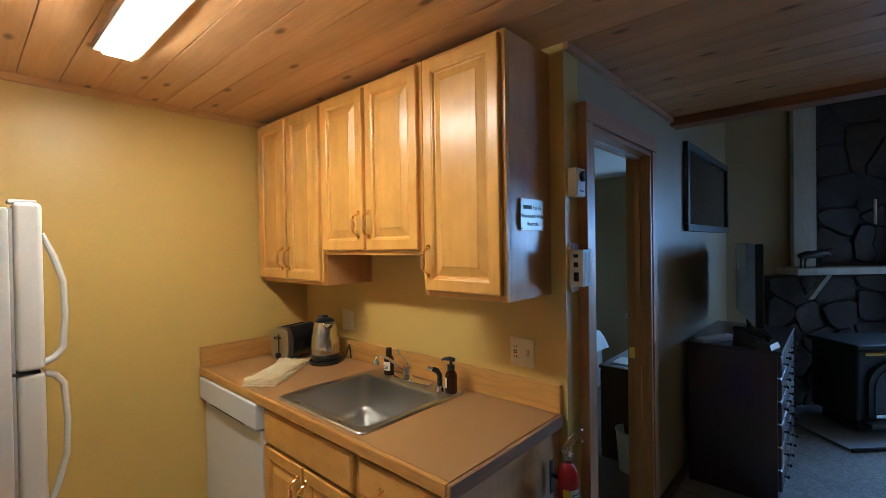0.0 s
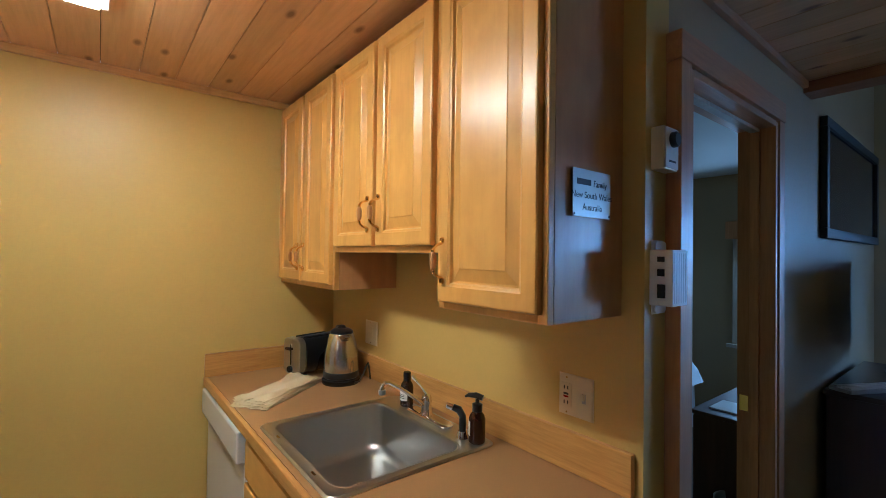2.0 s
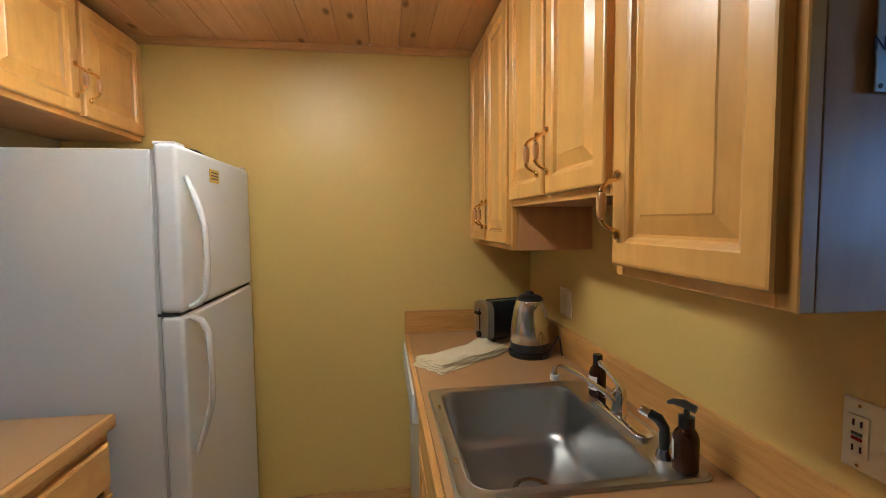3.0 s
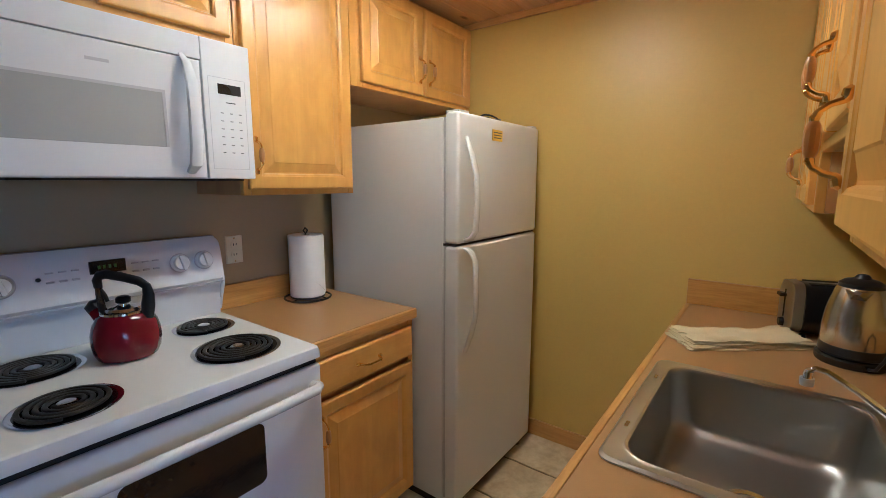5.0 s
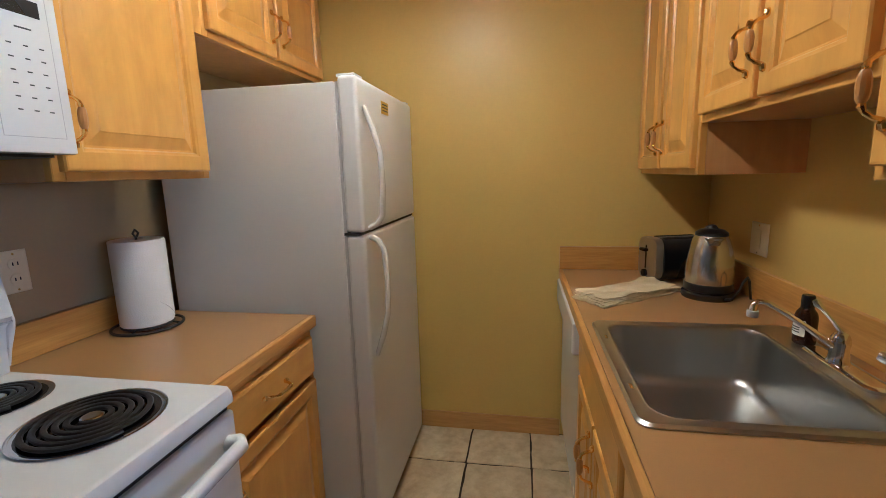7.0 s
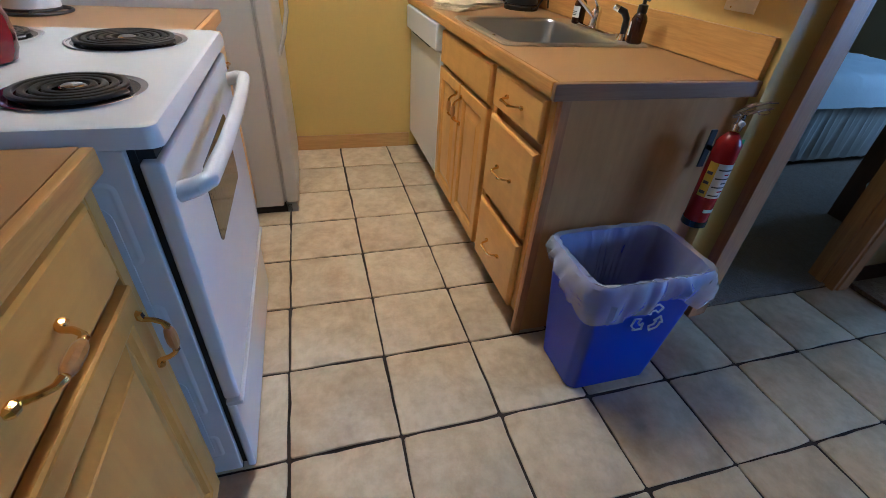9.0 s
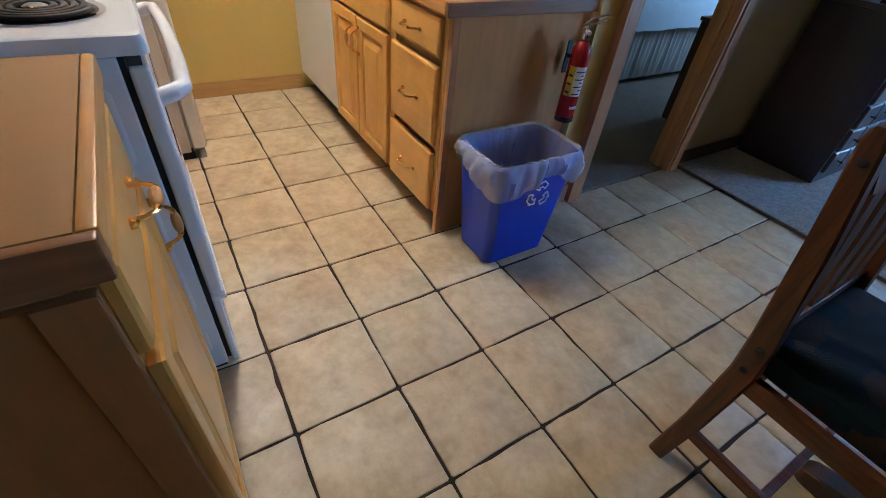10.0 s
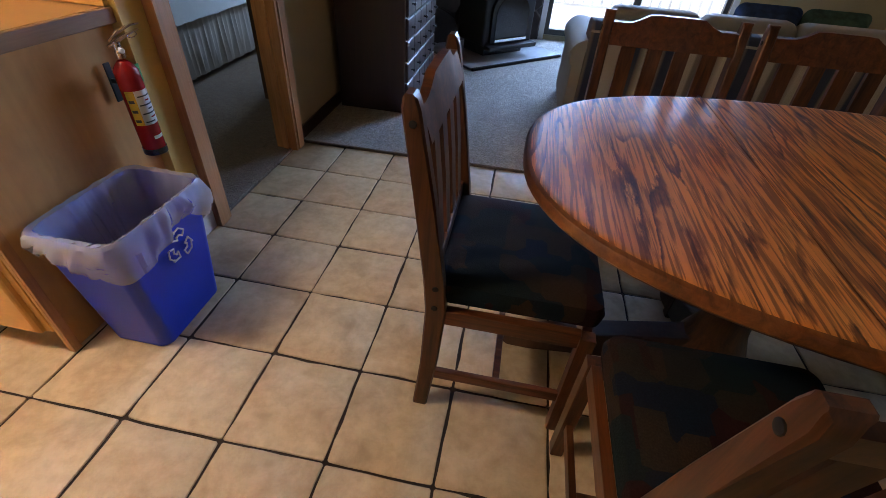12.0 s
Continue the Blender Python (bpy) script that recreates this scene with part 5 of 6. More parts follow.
bm = bmesh.new()
loft(bm, [arch(0.245, 0.13, 0.38, y) for y in (0.028, 0.004)])
wd = part("door", bm, BLACKM, ws, "arched black door")
bm = bmesh.new()
loft(bm, [arch(0.20, 0.17, 0.37, y) for y in (0.003, -0.003)])
part("door_glass", bm, OVENGLASS, wd, "dark arched glass")
part("trim_bar", boxed(-0.20, 0.20, -0.012, 0.003, 0.135, 0.165, bevel=0.004), CHROME, wd, "chrome trim bar")
part("vent_bar", boxed(-0.26, 0.26, 0.018, 0.029, 0.615, 0.635, bevel=0.003), BRASS, ws, "brass vent bar")

dr = thing("drawer_chest", (-0.075, 2.885, 0.012), "dark mahogany chest of many small drawers", "chest", turn=90)
part("carcass", boxed(-0.465, 0.465, 0.016, 0.478, 0.0, 0.875, bevel=0.004), CHEST, dr)
part("top", boxed(-0.48, 0.48, -0.008, 0.484, 0.876, 0.902, bevel=0.006), CHEST, dr)
for r in range(6):
    for c in range(5):
        w, hh = 0.174, 0.128
        x, z = -0.445 + c * 0.179, 0.075 + r * 0.134
        f0 = part("drawer_front", slab_front(w, hh - 0.004), CHEST, dr)
        f0.location = (x, -0.004, z)
        k0 = part("knob", spun(bmesh.new(), [(0.005, 0), (0.005, 0.012), (0.011, 0.018), (0.010, 0.026), (0.004, 0.029)], (0, 0, 0), 12), BLACKP, f0, "dark round knob")
        k0.matrix_basis = pose(w / 2, 0, hh / 2, 90, 0, 0)
tv = thing("television", (-0.30, 2.98, 0.915), "black flat television standing on the chest", "television", turn=105)
part("stand", boxed(-0.16, 0.16, -0.10, 0.10, 0.0, 0.016, bevel=0.005), BLACKP, tv)
part("neck", boxed(-0.03, 0.03, -0.015, 0.015, 0.0165, 0.13, bevel=0.004), BLACKP, tv)
part("panel", boxed(-0.44, 0.44, -0.022, 0.022, 0.10, 0.62, bevel=0.006), BLACKP, tv)
part("screen", boxed(-0.425, 0.425, -0.0245, -0.0222, 0.118, 0.605), OVENGLASS, tv, "dark glossy screen")
rm = thing("keyboard", (-0.42, 2.55, 0.915), "pale grey remote keyboard lying on the chest", "keyboard", turn=62)
part("case", boxed(-0.17, 0.17, -0.05, 0.05, 0.0, 0.018, bevel=0.004), GREYP, rm)
for k in range(4):
    part("key_row", boxed(-0.155, 0.155, -0.040 + k * 0.021, -0.026 + k * 0.021, 0.018, 0.022, bevel=0.001), WHITEF, rm)
ph = thing("telephone", (-0.20, 2.50, 0.915), "black desk telephone on the chest", "telephone", turn=80)
bm = bmesh.new()
loft(bm, [[(-0.08, -0.10, 0), (0.08, -0.10, 0), (0.08, 0.10, 0), (-0.08, 0.10, 0)], [(-0.075, -0.09, 0.03), (0.075, -0.09, 0.03), (0.075, 0.095, 0.075), (-0.075, 0.095, 0.075)]])
part("base", bm, BLACKP, ph)
part("handset", tube(bmesh.new(), [(-0.045, -0.09, 0.055), (-0.045, -0.06, 0.072), (-0.045, 0.06, 0.100), (-0.045, 0.10, 0.092)], [0.022, 0.016, 0.016, 0.022], 10), BLACKP, ph)

pc = thing("framed_picture", (DOORX, 3.21, 1.925), "dark framed print hung on the wall", "picture", turn=90)
for x0, x1, z0, z1 in ((-0.71, 0.71, -0.30, -0.25), (-0.71, 0.71, 0.25, 0.30), (-0.71, -0.66, -0.2495, 0.2495), (0.66, 0.71, -0.2495, 0.2495)):
    part("frame_bar", boxed(x0, x1, -0.032, -0.001, z0, z1, bevel=0.005), BLACKM, pc)
part("print", boxed(-0.659, 0.659, -0.018, -0.002, -0.249, 0.249), CANVAS, pc, "dark print behind glass")

so = thing("sofa", (0.955, 2.46, 0.012), "striped cream and navy sofa with rolled arms", "sofa")
bm = bmesh.new()
loft(bm, [[(x, y, z) for y, z, _ in rounded(0.0, 0.24, 0.10, 0.69, 0.09, 0)] for x in (0.09, 2.03)])
part("back", bm, STRIPES, so, "cream, taupe and navy striped back")
part("back_piping", tube(bmesh.new(), [(0.09, 0.012, 0.64), (2.03, 0.012, 0.64)], 0.008, 8), SOFA, so, "cream piping")
for x0 in (0.0, 1.90):
    bm = bmesh.new()
    sec = [(x0 + 0.02, 0.06), (x0 + 0.20, 0.06), (x0 + 0.20, 0.44)] + [(x0 + 0.11 + 0.115 * math.cos(a), 0.475 + 0.105 * math.sin(a)) for a in np.linspace(-0.3, math.pi + 0.3, 14)] + [(x0 + 0.02, 0.44)]
    loft(bm, [[(x0 + 0.11 + (x - x0 - 0.11) * g, y, 0.30 + (z - 0.30) * g) for x, z in sec] for y, g in ((0.045, 0.90), (0.06, 1.0), (0.86, 1.0), (0.88, 0.9))])
    part("arm", bm, SOFA, so, "rounded padded arm")
part("seat_base", boxed(0.2, 1.92, 0.2, 0.86, 0.06, 0.30, bevel=0.02), SOFA, so)
for k in range(3):
    part("seat_cushion", boxed(0.21 + k * 0.565, 0.765 + k * 0.565, 0.24, 0.88, 0.302, 0.45, bevel=0.04, seg=3), SOFA, so)
    part("back_cushion", boxed(0.21 + k * 0.565, 0.765 + k * 0.565, 0.242, 0.42, 0.452, 0.745, bevel=0.06, seg=3), SOFA, so)
for x, y in ((0.06, 0.10), (2.06, 0.10), (0.06, 0.82), (2.06, 0.82)):
    part("foot", boxed(x - 0.025, x + 0.025, y - 0.025, y + 0.025, 0.0, 0.0605), WALNUT, so)
for x, z, mt, lb in ((2.15, 0.80, painted("blue print cushion", (0.03, 0.06, 0.16), 0.9, 0.5, 30, 0.3, blotch=14), "dark blue patterned cushion"), (2.55, 0.80, painted("green print cushion", (0.05, 0.10, 0.08), 0.9, 0.5, 30, 0.3, blotch=14), "dark green patterned cushion")):
    bm = bmesh.new()
    loft(bm, [[(x + a * g, 2.92 + y, 0.62 + b * g) for a, b, _ in rounded(-0.2, 0.2, -0.2, 0.2, 0.05, 0)] for y, g in ((-0.075, 0.55), (-0.06, 0.8), (0.0, 1.0), (0.06, 0.8), (0.075, 0.55))])
    tagged(finish("cushion", bm, mt), lb + " leaning on the sofa", "cushion", "sofa cushions")

# glass door to the deck
gd = thing("glass_door", (0, FAR, 0), "sliding glass door with bronze frame and white trim", "glass door")
gd["kind"] = "structure"
x0, x1, z0, z1 = WIN
for a in ((x0 + 0.001, x0 + 0.05, z0 + 0.001, z1), (x1 - 0.05, x1 - 0.001, z0 + 0.001, z1), ((x0 + x1) / 2 - 0.035, (x0 + x1) / 2 + 0.035, z0 + 0.001, z1)):
    part("stile", boxed(a[0], a[1], 0.02, 0.08, a[2], a[3], bevel=0.004), ALU, gd)
part("sill", boxed(x0 + 0.05, x1 - 0.05, 0.02, 0.08, z0 + 0.001, z0 + 0.06, bevel=0.004), ALU, gd)
part("head", boxed(x0 + 0.05, x1 - 0.05, 0.02, 0.08, z1 - 0.05, z1, bevel=0.004), ALU, gd)
for a, b in ((x0 + 0.05, (x0 + x1) / 2 - 0.035), ((x0 + x1) / 2 + 0.035, x1 - 0.05)):
    pn = part("pane", boxed(a, b, 0.048, 0.052, z0 + 0.06, z1 - 0.05), CLEAR, gd, "clear glass")
    pn.visible_shadow = False
part("side_trim", boxed(x0 - 0.06, x0 - 0.001, -0.02, -0.0005, 0.012, z1 + 0.06, bevel=0.003), WHITEF, gd, "white side trim")
part("side_trim", boxed(x1 + 0.001, x1 + 0.06, -0.02, -0.0005, 0.012, z1 + 0.06, bevel=0.003), WHITEF, gd, "white side trim")
part("top_trim", boxed(x0, x1, -0.02, -0.0005, z1 + 0.001, z1 + 0.06, bevel=0.003), WHITEF, gd)

dk = thing("deck", (0, FAR + 0.13, 0), "pale weathered deck with a slatted rail", "deck")
dk["kind"] = "structure"
for k in range(12):
    part("deck_board", boxed(-0.5, 4.2, 0.02 + k * 0.14, 0.155 + k * 0.14, -0.03, 0.0, bevel=0.004), SNOW, dk)
part("top_rail", boxed(-0.5, 4.2, 1.60, 1.69, 0.96, 1.0, bevel=0.005), SNOW, dk)
part("bottom_rail", boxed(-0.5, 4.2, 1.62, 1.67, 0.10, 0.14, bevel=0.005), SNOW, dk)
for k in range(36):
    part("baluster", boxed(-0.45 + k * 0.13, -0.41 + k * 0.13, 1.625, 1.665, 0.1405, 0.9595), SNOW, dk)
setting("ground", boxed(-60, 60, -60, 60, -0.6, -0.13), SNOW, "pale open ground outside", "ground")
bm = bmesh.new()
loft(bm, [[(-30, 14, z), (-10, 16, z), (15, 16, z), (35, 13, z)] for z in (-0.5, 16)], closed=False)
setting("backdrop", bm, OUTSIDE, "bright hazy distance outside", "backdrop")

# ---- bedroom ----
setting("wall_bedroom_end", boxed(-4.2, DOORX - WD, 4.31, 4.40, 0, 2.3), GREIGE, "greige painted bedroom end wall", "wall")
bd = thing("bed", (-2.60, 2.885, 0.01), "bed with pale blue cover and gathered grey skirt", "bed")
bm = bmesh.new()
rows = []
for z, g in ((0.045, 0.02), (0.22, 0.012), (0.43, 0.0)):
    ring = rounded(-0.95 + g * 0, 0.90, -0.985, 0.985, 0.06, z, 6)
    dense = []
    for p, q in zip(ring, ring[1:] + ring[:1]):
        n = max(1, int((Vector(p) - Vector(q)).length / 0.018))
        for k in range(n):
            dense.append(Vector(p).lerp(Vector(q), k / n))
    rows.append([(v.x + (0.012 * math.sin(k * 1.9) + 0.008 * math.sin(k * 0.7)) * (1 - z / 0.5), v.y + 0.010 * math.sin(k * 1.9 + 1) * (1 - z / 0.5), v.z) for k, v in enumerate(dense)])
loft(bm, rows, True, True)
part("bed_skirt", bm, SKIRT, bd, "gathered grey skirt")
bm = bmesh.new()
bmesh.ops.create_grid(bm, x_segments=60, y_segments=50, size=1.0)
for v in bm.verts:
    u, w = v.co.x, v.co.y
    ex, ey = max(0, abs(u) - 0.9) / 0.1, max(0, abs(w) - 0.88) / 0.12
    drop = max(ex, ey)
    fold = 0.026 * noise.noise((u * 4, w * 4, 3.0)) + 0.030 * (0.5 - abs(noise.noise((u * 7, w * 7, 7.0)))) + 0.010 * noise.noise((u * 19, w * 19, 2.0))
    v.co = Vector((u * 0.965 - 0.02, w * 1.02, 0.61 - 0.19 * drop ** 2.2 + fold * (1 if drop < 0.5 else 0.6)))
part("cover", bm, SHEET, bd, "rumpled pale blue cover")
part("mattress", boxed(-0.93, 0.88, -0.96, 0.96, 0.431, 0.565, bevel=0.03), SHEET, bd)
for x, y in ((-0.85, -0.88), (0.80, -0.88), (-0.85, 0.88), (0.80, 0.88)):
    part("leg", boxed(x - 0.025, x + 0.025, y - 0.025, y + 0.025, 0.0, 0.0445), BLACKM, bd)

bc = thing("bedroom_chest", (-0.700, 2.36, 0.01), "dark brown low chest in the bedroom", "chest")
part("carcass", boxed(-0.41, -0.002, 0.0, 0.80, 0.0, 0.64, bevel=0.004), WALNUT, bc)
part("top", boxed(-0.42, -0.002, -0.01, 0.81, 0.641, 0.665, bevel=0.004), WALNUT, bc)
for k in range(3):
    f0 = part("drawer_front", boxed(-0.420, -0.4105, 0.02, 0.78, 0.05 + k * 0.195, 0.235 + k * 0.195, bevel=0.003), WALNUT, bc)
pp = tagged(finish("magazine", boxed(-1.06, -0.82, 2.44, 2.64, 0.676, 0.684, bevel=0.001), LABEL), "open pale magazine on the bedroom chest", "magazine")
wb = thing("waste_basket", (-0.88, 2.30, 0.01), "small white plastic waste basket on the carpet", "waste bin")
bm = bmesh.new()
spun(bm, [(0.075, 0), (0.095, 0.26), (0.100, 0.265), (0.100, 0.275), (0.092, 0.275), (0.072, 0.006)], (0, 0, 0), 28)
part("tub", bm, WHITEF, wb)
bw = thing("bedroom_window", (-1.18, 4.31, 0), "bedroom window with a wooden valance and pale blind", "window")
part("glass", boxed(-0.33, 0.33, -0.012, -0.002, 0.80, 1.72), lit("daylight in the bedroom window", (0.62, 0.82, 1.0), 1.2), bw, "bright daylit glass")
for a in ((-0.38, -0.331, 0.75, 1.80), (0.331, 0.38, 0.75, 1.80), (-0.02, 0.02, 0.80, 1.72)):
    part("frame", boxed(a[0], a[1], -0.035, -0.0125 if abs(a[0]) < 0.1 else -0.001, a[2], a[3], bevel=0.003), PALE, bw)
part("sill", boxed(-0.42, 0.42, -0.07, -0.036, 0.715, 0.749, bevel=0.004), PALE, bw)
part("valance", boxed(-0.42, 0.42, -0.10, -0.0365, 1.70, 1.86, bevel=0.006), FIR, bw, "stained wooden valance")

# ceiling light
cl = thing("ceiling_light", (-1.345, -0.340, CEIL), "lit white fluorescent ceiling fixture", "ceiling light")
part("housing", boxed(-0.47, 0.47, -0.070, 0.070, -0.020, -0.0005, bevel=0.002), WHITE, cl)
for s in (-1, 1):
    part("side_rim", boxed(-0.47, 0.47, s * 0.0585 - 0.0110, s * 0.0585 + 0.0110, -0.034, -0.0205, bevel=0.003), WHITE, cl, "white enamel rim")
    part("end_rim", boxed(s * 0.4585 - 0.0115, s * 0.4585 + 0.0115, -0.0470, 0.0470, -0.034, -0.0205, bevel=0.003), WHITE, cl, "white enamel rim")
part("diffuser", boxed(-0.446, 0.446, -0.047, 0.047, -0.050, -0.0205, bevel=0.004), TUBE, cl, "glowing diffuser")

# electric range
st = thing("electric_range", (-0.673, -0.677, 0), "white electric coil range with a backguard", "range")
H = 0.379
part("body", boxed(-H, H, -0.70, -0.054, 0.03, 0.904, bevel=0.004), WHITE, st)
# solid black fill in place of the shade between body and door
part("front_gap", boxed(-H + 0.012, H - 0.012, -0.0535, -0.0425, 0.04, 0.904), GAP_RUBBER, st, "dark gap behind the door")
bm = bmesh.new()
loft(bm, [rounded(-H, H, -0.705, 0.0, 0.02, z) for z in (0.905, 0.912)] + [rounded(-H + 0.001, H - 0.001, -0.704, -0.001, 0.02, 0.925), rounded(-H + 0.005, H - 0.005, -0.700, -0.005, 0.02, 0.936), rounded(-H + 0.014, H - 0.014, -0.690, -0.014, 0.02, 0.940)])
part("cooktop", bm, WHITE, st, "glossy white enamel cooktop")
part("vent_gap", boxed(-H + 0.014, H - 0.014, -0.042, -0.018, 0.884, 0.904), GAP_RUBBER, st)
for z0, z1 in ((0.10, 0.19), (0.27, 0.61), (0.70, 0.855)):
    bm = bmesh.new()
    loft(bm, [[(H + d, u, v) for u, v, _ in rounded(-0.127 + i, -0.080 - i, z0 + i, z1 - i, 0.016 - i, 0, 6)] for i, d in ((0, 0.0), (0.005, 0.0018), (0.009, 0.0018), (0.013, 0.0006))], False, True)
    part("side_emboss", bm, WHITE, st)
bm = bmesh.new()
prof = [(-0.700, 0.9405), (-0.600, 0.9405), (-0.596, 1.00), (-0.586, 1.055), (-0.570, 1.072), (-0.560, 1.085), (-0.578, 1.19), (-0.590, 1.222), (-0.612, 1.240), (-0.640, 1.240), (-0.700, 1.20)]
loft(bm, [[(x, y, z) for y, z in prof] for x in (-H + 0.004, H - 0.004)])
bmesh.ops.bevel(bm, geom=[e for e in bm.edges if abs(e.verts[0].co.x - e.verts[1].co.x) < 1e-5], offset=0.012, segments=3, affect="EDGES")
bg = part("backguard", bm, WHITE, st, "white control backguard")
part("trim_line", boxed(-H + 0.012, H - 0.012, -0.5995, -0.5655, 1.069, 1.0735), GREYP, bg)
for x in (-0.301, -0.22, 0.235, 0.316):
    bm = bmesh.new()
    spun(bm, [(0.031, 0.0), (0.031, 0.004), (0.025, 0.010), (0.023, 0.022), (0.020, 0.024)], (0, 0, 0), 24)
    block(bm, -0.006, 0.006, -0.026, 0.026, 0.010, 0.034, 0.003, 2)
    k = part("knob", bm, WHITE, bg, "white knob on a grey dial")
    k.matrix_basis = pose(x, -0.5675, 1.160, -80, 0, 0) @ pose(0, 0, 0, 0, 0, 12)
    bm = spun(bmesh.new(), [(0.034, 0.0), (0.034, 0.0015)], (0, 0, 0), 24)
    part("dial", bm, GREYP, k)
part("display", boxed(-0.06, 0.035, -0.579, -0.5675, 1.160, 1.200, bevel=0.002), BLACKP, bg, "dark clock display")
bm = bmesh.new()
for k in range(4):
    block(bm, -0.034 + k * 0.014, -0.027 + k * 0.014, -0.5678, -0.5665, 1.175, 1.186)
part("clock_digits", bm, GREENLED, bg)
for x in (-0.155, -0.125, -0.095, 0.06, 0.09, 0.12):
    part("button", boxed(x, x + 0.018, -0.577, -0.5655, 1.150, 1.156, bevel=0.001), GREYP, bg)
    part("printed_word", boxed(x, x + 0.018, -0.5795, -0.569, 1.178, 1.182), GREYP, bg)
part("indicator", spun(bmesh.new(), [(0.006, 0), (0.006, 0.003)], (0, 0, 0), 12), GAP_RUBBER, bg).matrix_basis = pose(0.155, -0.5685, 1.165, -80, 0, 0)


def coil_burner(x, y, r, turns):
    bm = spun(bmesh.new(), [(r + 0.006, 0.9402), (r + 0.009, 0.9435), (r + 0.003, 0.9445), (r - 0.004, 0.9415)], (x, y, 0), 40, False, True)
    pan = part("burner", bm, CHROME, st, "chrome drip pan ring")
    # flat disc; its dark colour replaces the depth and dark reflections of a bowl
    bm = spun(bmesh.new(), [(r - 0.002, 0.9418), (r - 0.004, 0.9425)], (x, y, 0), 40)
    part("bowl", bm, BOWLSHADE, pan, "chrome drip bowl with its shade painted in")
    pts = []
    n = int(turns * 30)
    for k in range(n + 1):
        a = 2 * math.pi * k / 30
        q = 0.024 + (r - 0.032) * k / n
        pts.append((x + q * math.cos(a), y + q * math.sin(a), 0.949))
    part("coil", tube(bmesh.new(), pts, 0.0058, 8, 0.75), COIL, pan, "black heating coil")
    part("hub", spun(bmesh.new(), [(0.020, 0.944), (0.020, 0.950), (0.014, 0.953)], (x, y, 0), 18), CHROME, pan)


coil_burner(-0.205, -0.183, 0.116, 5.2)
coil_burner(0.207, -0.155, 0.096, 4.2)
coil_burner(-0.238, -0.465, 0.088, 4.2)
coil_burner(0.208, -0.465, 0.104, 5.2)
od = part("oven_door", boxed(-H + 0.003, H - 0.003, -0.042, -0.008, 0.305, 0.882, bevel=0.008, seg=3), WHITE, st, "white oven door with a dark window")
bm = bmesh.new()
loft(bm, [[(x, y, z) for x, z, _ in rounded(-0.175, 0.175, 0.595, 0.777, 0.022, 0)] for y in (-0.0095, -0.0062)])
part("oven_window", bm, OVENGLASS, od, "dark glossy oven glass")
bm = bmesh.new()
tube(bm, [(x, y - 0.014, z) for x, y, z in ((-0.345, 0.004, 0.815), (-0.343, 0.034, 0.823), (-0.325, 0.052, 0.826), (-0.17, 0.060, 0.827), (0, 0.062, 0.827), (0.17, 0.060, 0.827), (0.325, 0.052, 0.826), (0.343, 0.034, 0.823), (0.345, 0.004, 0.815))], [0.018, 0.017, 0.016, 0.0155, 0.0155, 0.0155, 0.016, 0.017, 0.018], 12)
part("handle", bm, WHITE, od, "white bow handle")
part("drawer", boxed(-H + 0.003, H - 0.003, -0.042, -0.022, 0.025, 0.282, bevel=0.006, seg=3), WHITE, st, "white storage drawer")
part("drawer_lip", boxed(-H + 0.003, H - 0.003, -0.042, -0.004, 0.2825, 0.296, bevel=0.004), WHITE, st, "white finger lip of the drawer")
for s in (-1, 1):
    bm = bmesh.new()
    for z0, z1 in ((0.10, 0.40), (0.52, 0.82)):
        loft(bm, [[(s * x, y, z) for y, z, _ in rounded(-0.58, -0.10, z0, z1, 0.03, 0)] for x in (H - 0.003, H + 0.002)])
    part("side_rib", bm, WHITE, st)
part("plinth", boxed(-H + 0.02, H - 0.02, -0.66, -0.06, 0.0, 0.04), GAP_RUBBER, st)

# microwave
mw = thing("microwave", (-0.668, -0.985, 1.452), "white over-the-range microwave oven", "microwave")
part("body", boxed(-H, H, -0.40, -0.035, 0.0, 0.414, bevel=0.004), WHITE, mw)
part("underside", boxed(-H + 0.02, H - 0.02, -0.395, -0.04, -0.006, -0.0005), BLACKP, mw, "dark vent underside")
part("vent_strip", boxed(-H + 0.153, H, -0.034, 0.0, 0.347, 0.414, bevel=0.003), WHITE, mw)
md = part("door", ringed(bmesh.new(), 0.603, 0.345, [(0, 0.006), (0.004, 0.001), (0.008, 0)], 0.033), WHITE, mw, "white door with a pale mesh window")
md.matrix_basis = pose(H, 0, 0.0, 0, 0, 180)
part("window", boxed(0.030, 0.500, -0.0012, 0.004, 0.088, 0.243, bevel=0.001), SCREEN, md, "pale grey mesh window")
bm = bmesh.new()
block(bm, 0.030, 0.500, -0.0024, -0.0008, 0.236, 0.2435)
block(bm, 0.4925, 0.500, -0.0024, -0.0008, 0.088, 0.236)
part("window_edge", bm, GREYP, md)
bm = bmesh.new()
block(bm, 0.325, 0.375, -0.0006, 0.002, 0.290, 0.298)
part("logo_bar", bm, GREYP, md)
bm = bmesh.new()
tube(bm, [(0.555, 0.002, 0.02), (0.556, -0.030, 0.04), (0.557, -0.042, 0.10), (0.557, -0.046, 0.19), (0.556, -0.042, 0.27), (0.553, -0.024, 0.325), (0.552, 0.002, 0.352)], [0.014, 0.018, 0.019, 0.019, 0.018, 0.014, 0.008], 10, 0.6)
part("handle", bm, WHITE, md, "white bow handle")
cp = part("control_panel", boxed(-H, -H + 0.1515, -0.034, 0.0, 0.0, 0.414, bevel=0.004), WHITE, mw, "white keypad panel")
part("display", boxed(-H + 0.035, -H + 0.108, -0.003, 0.0006, 0.258, 0.288), BLACKP, cp, "dark display")
bm = bmesh.new()
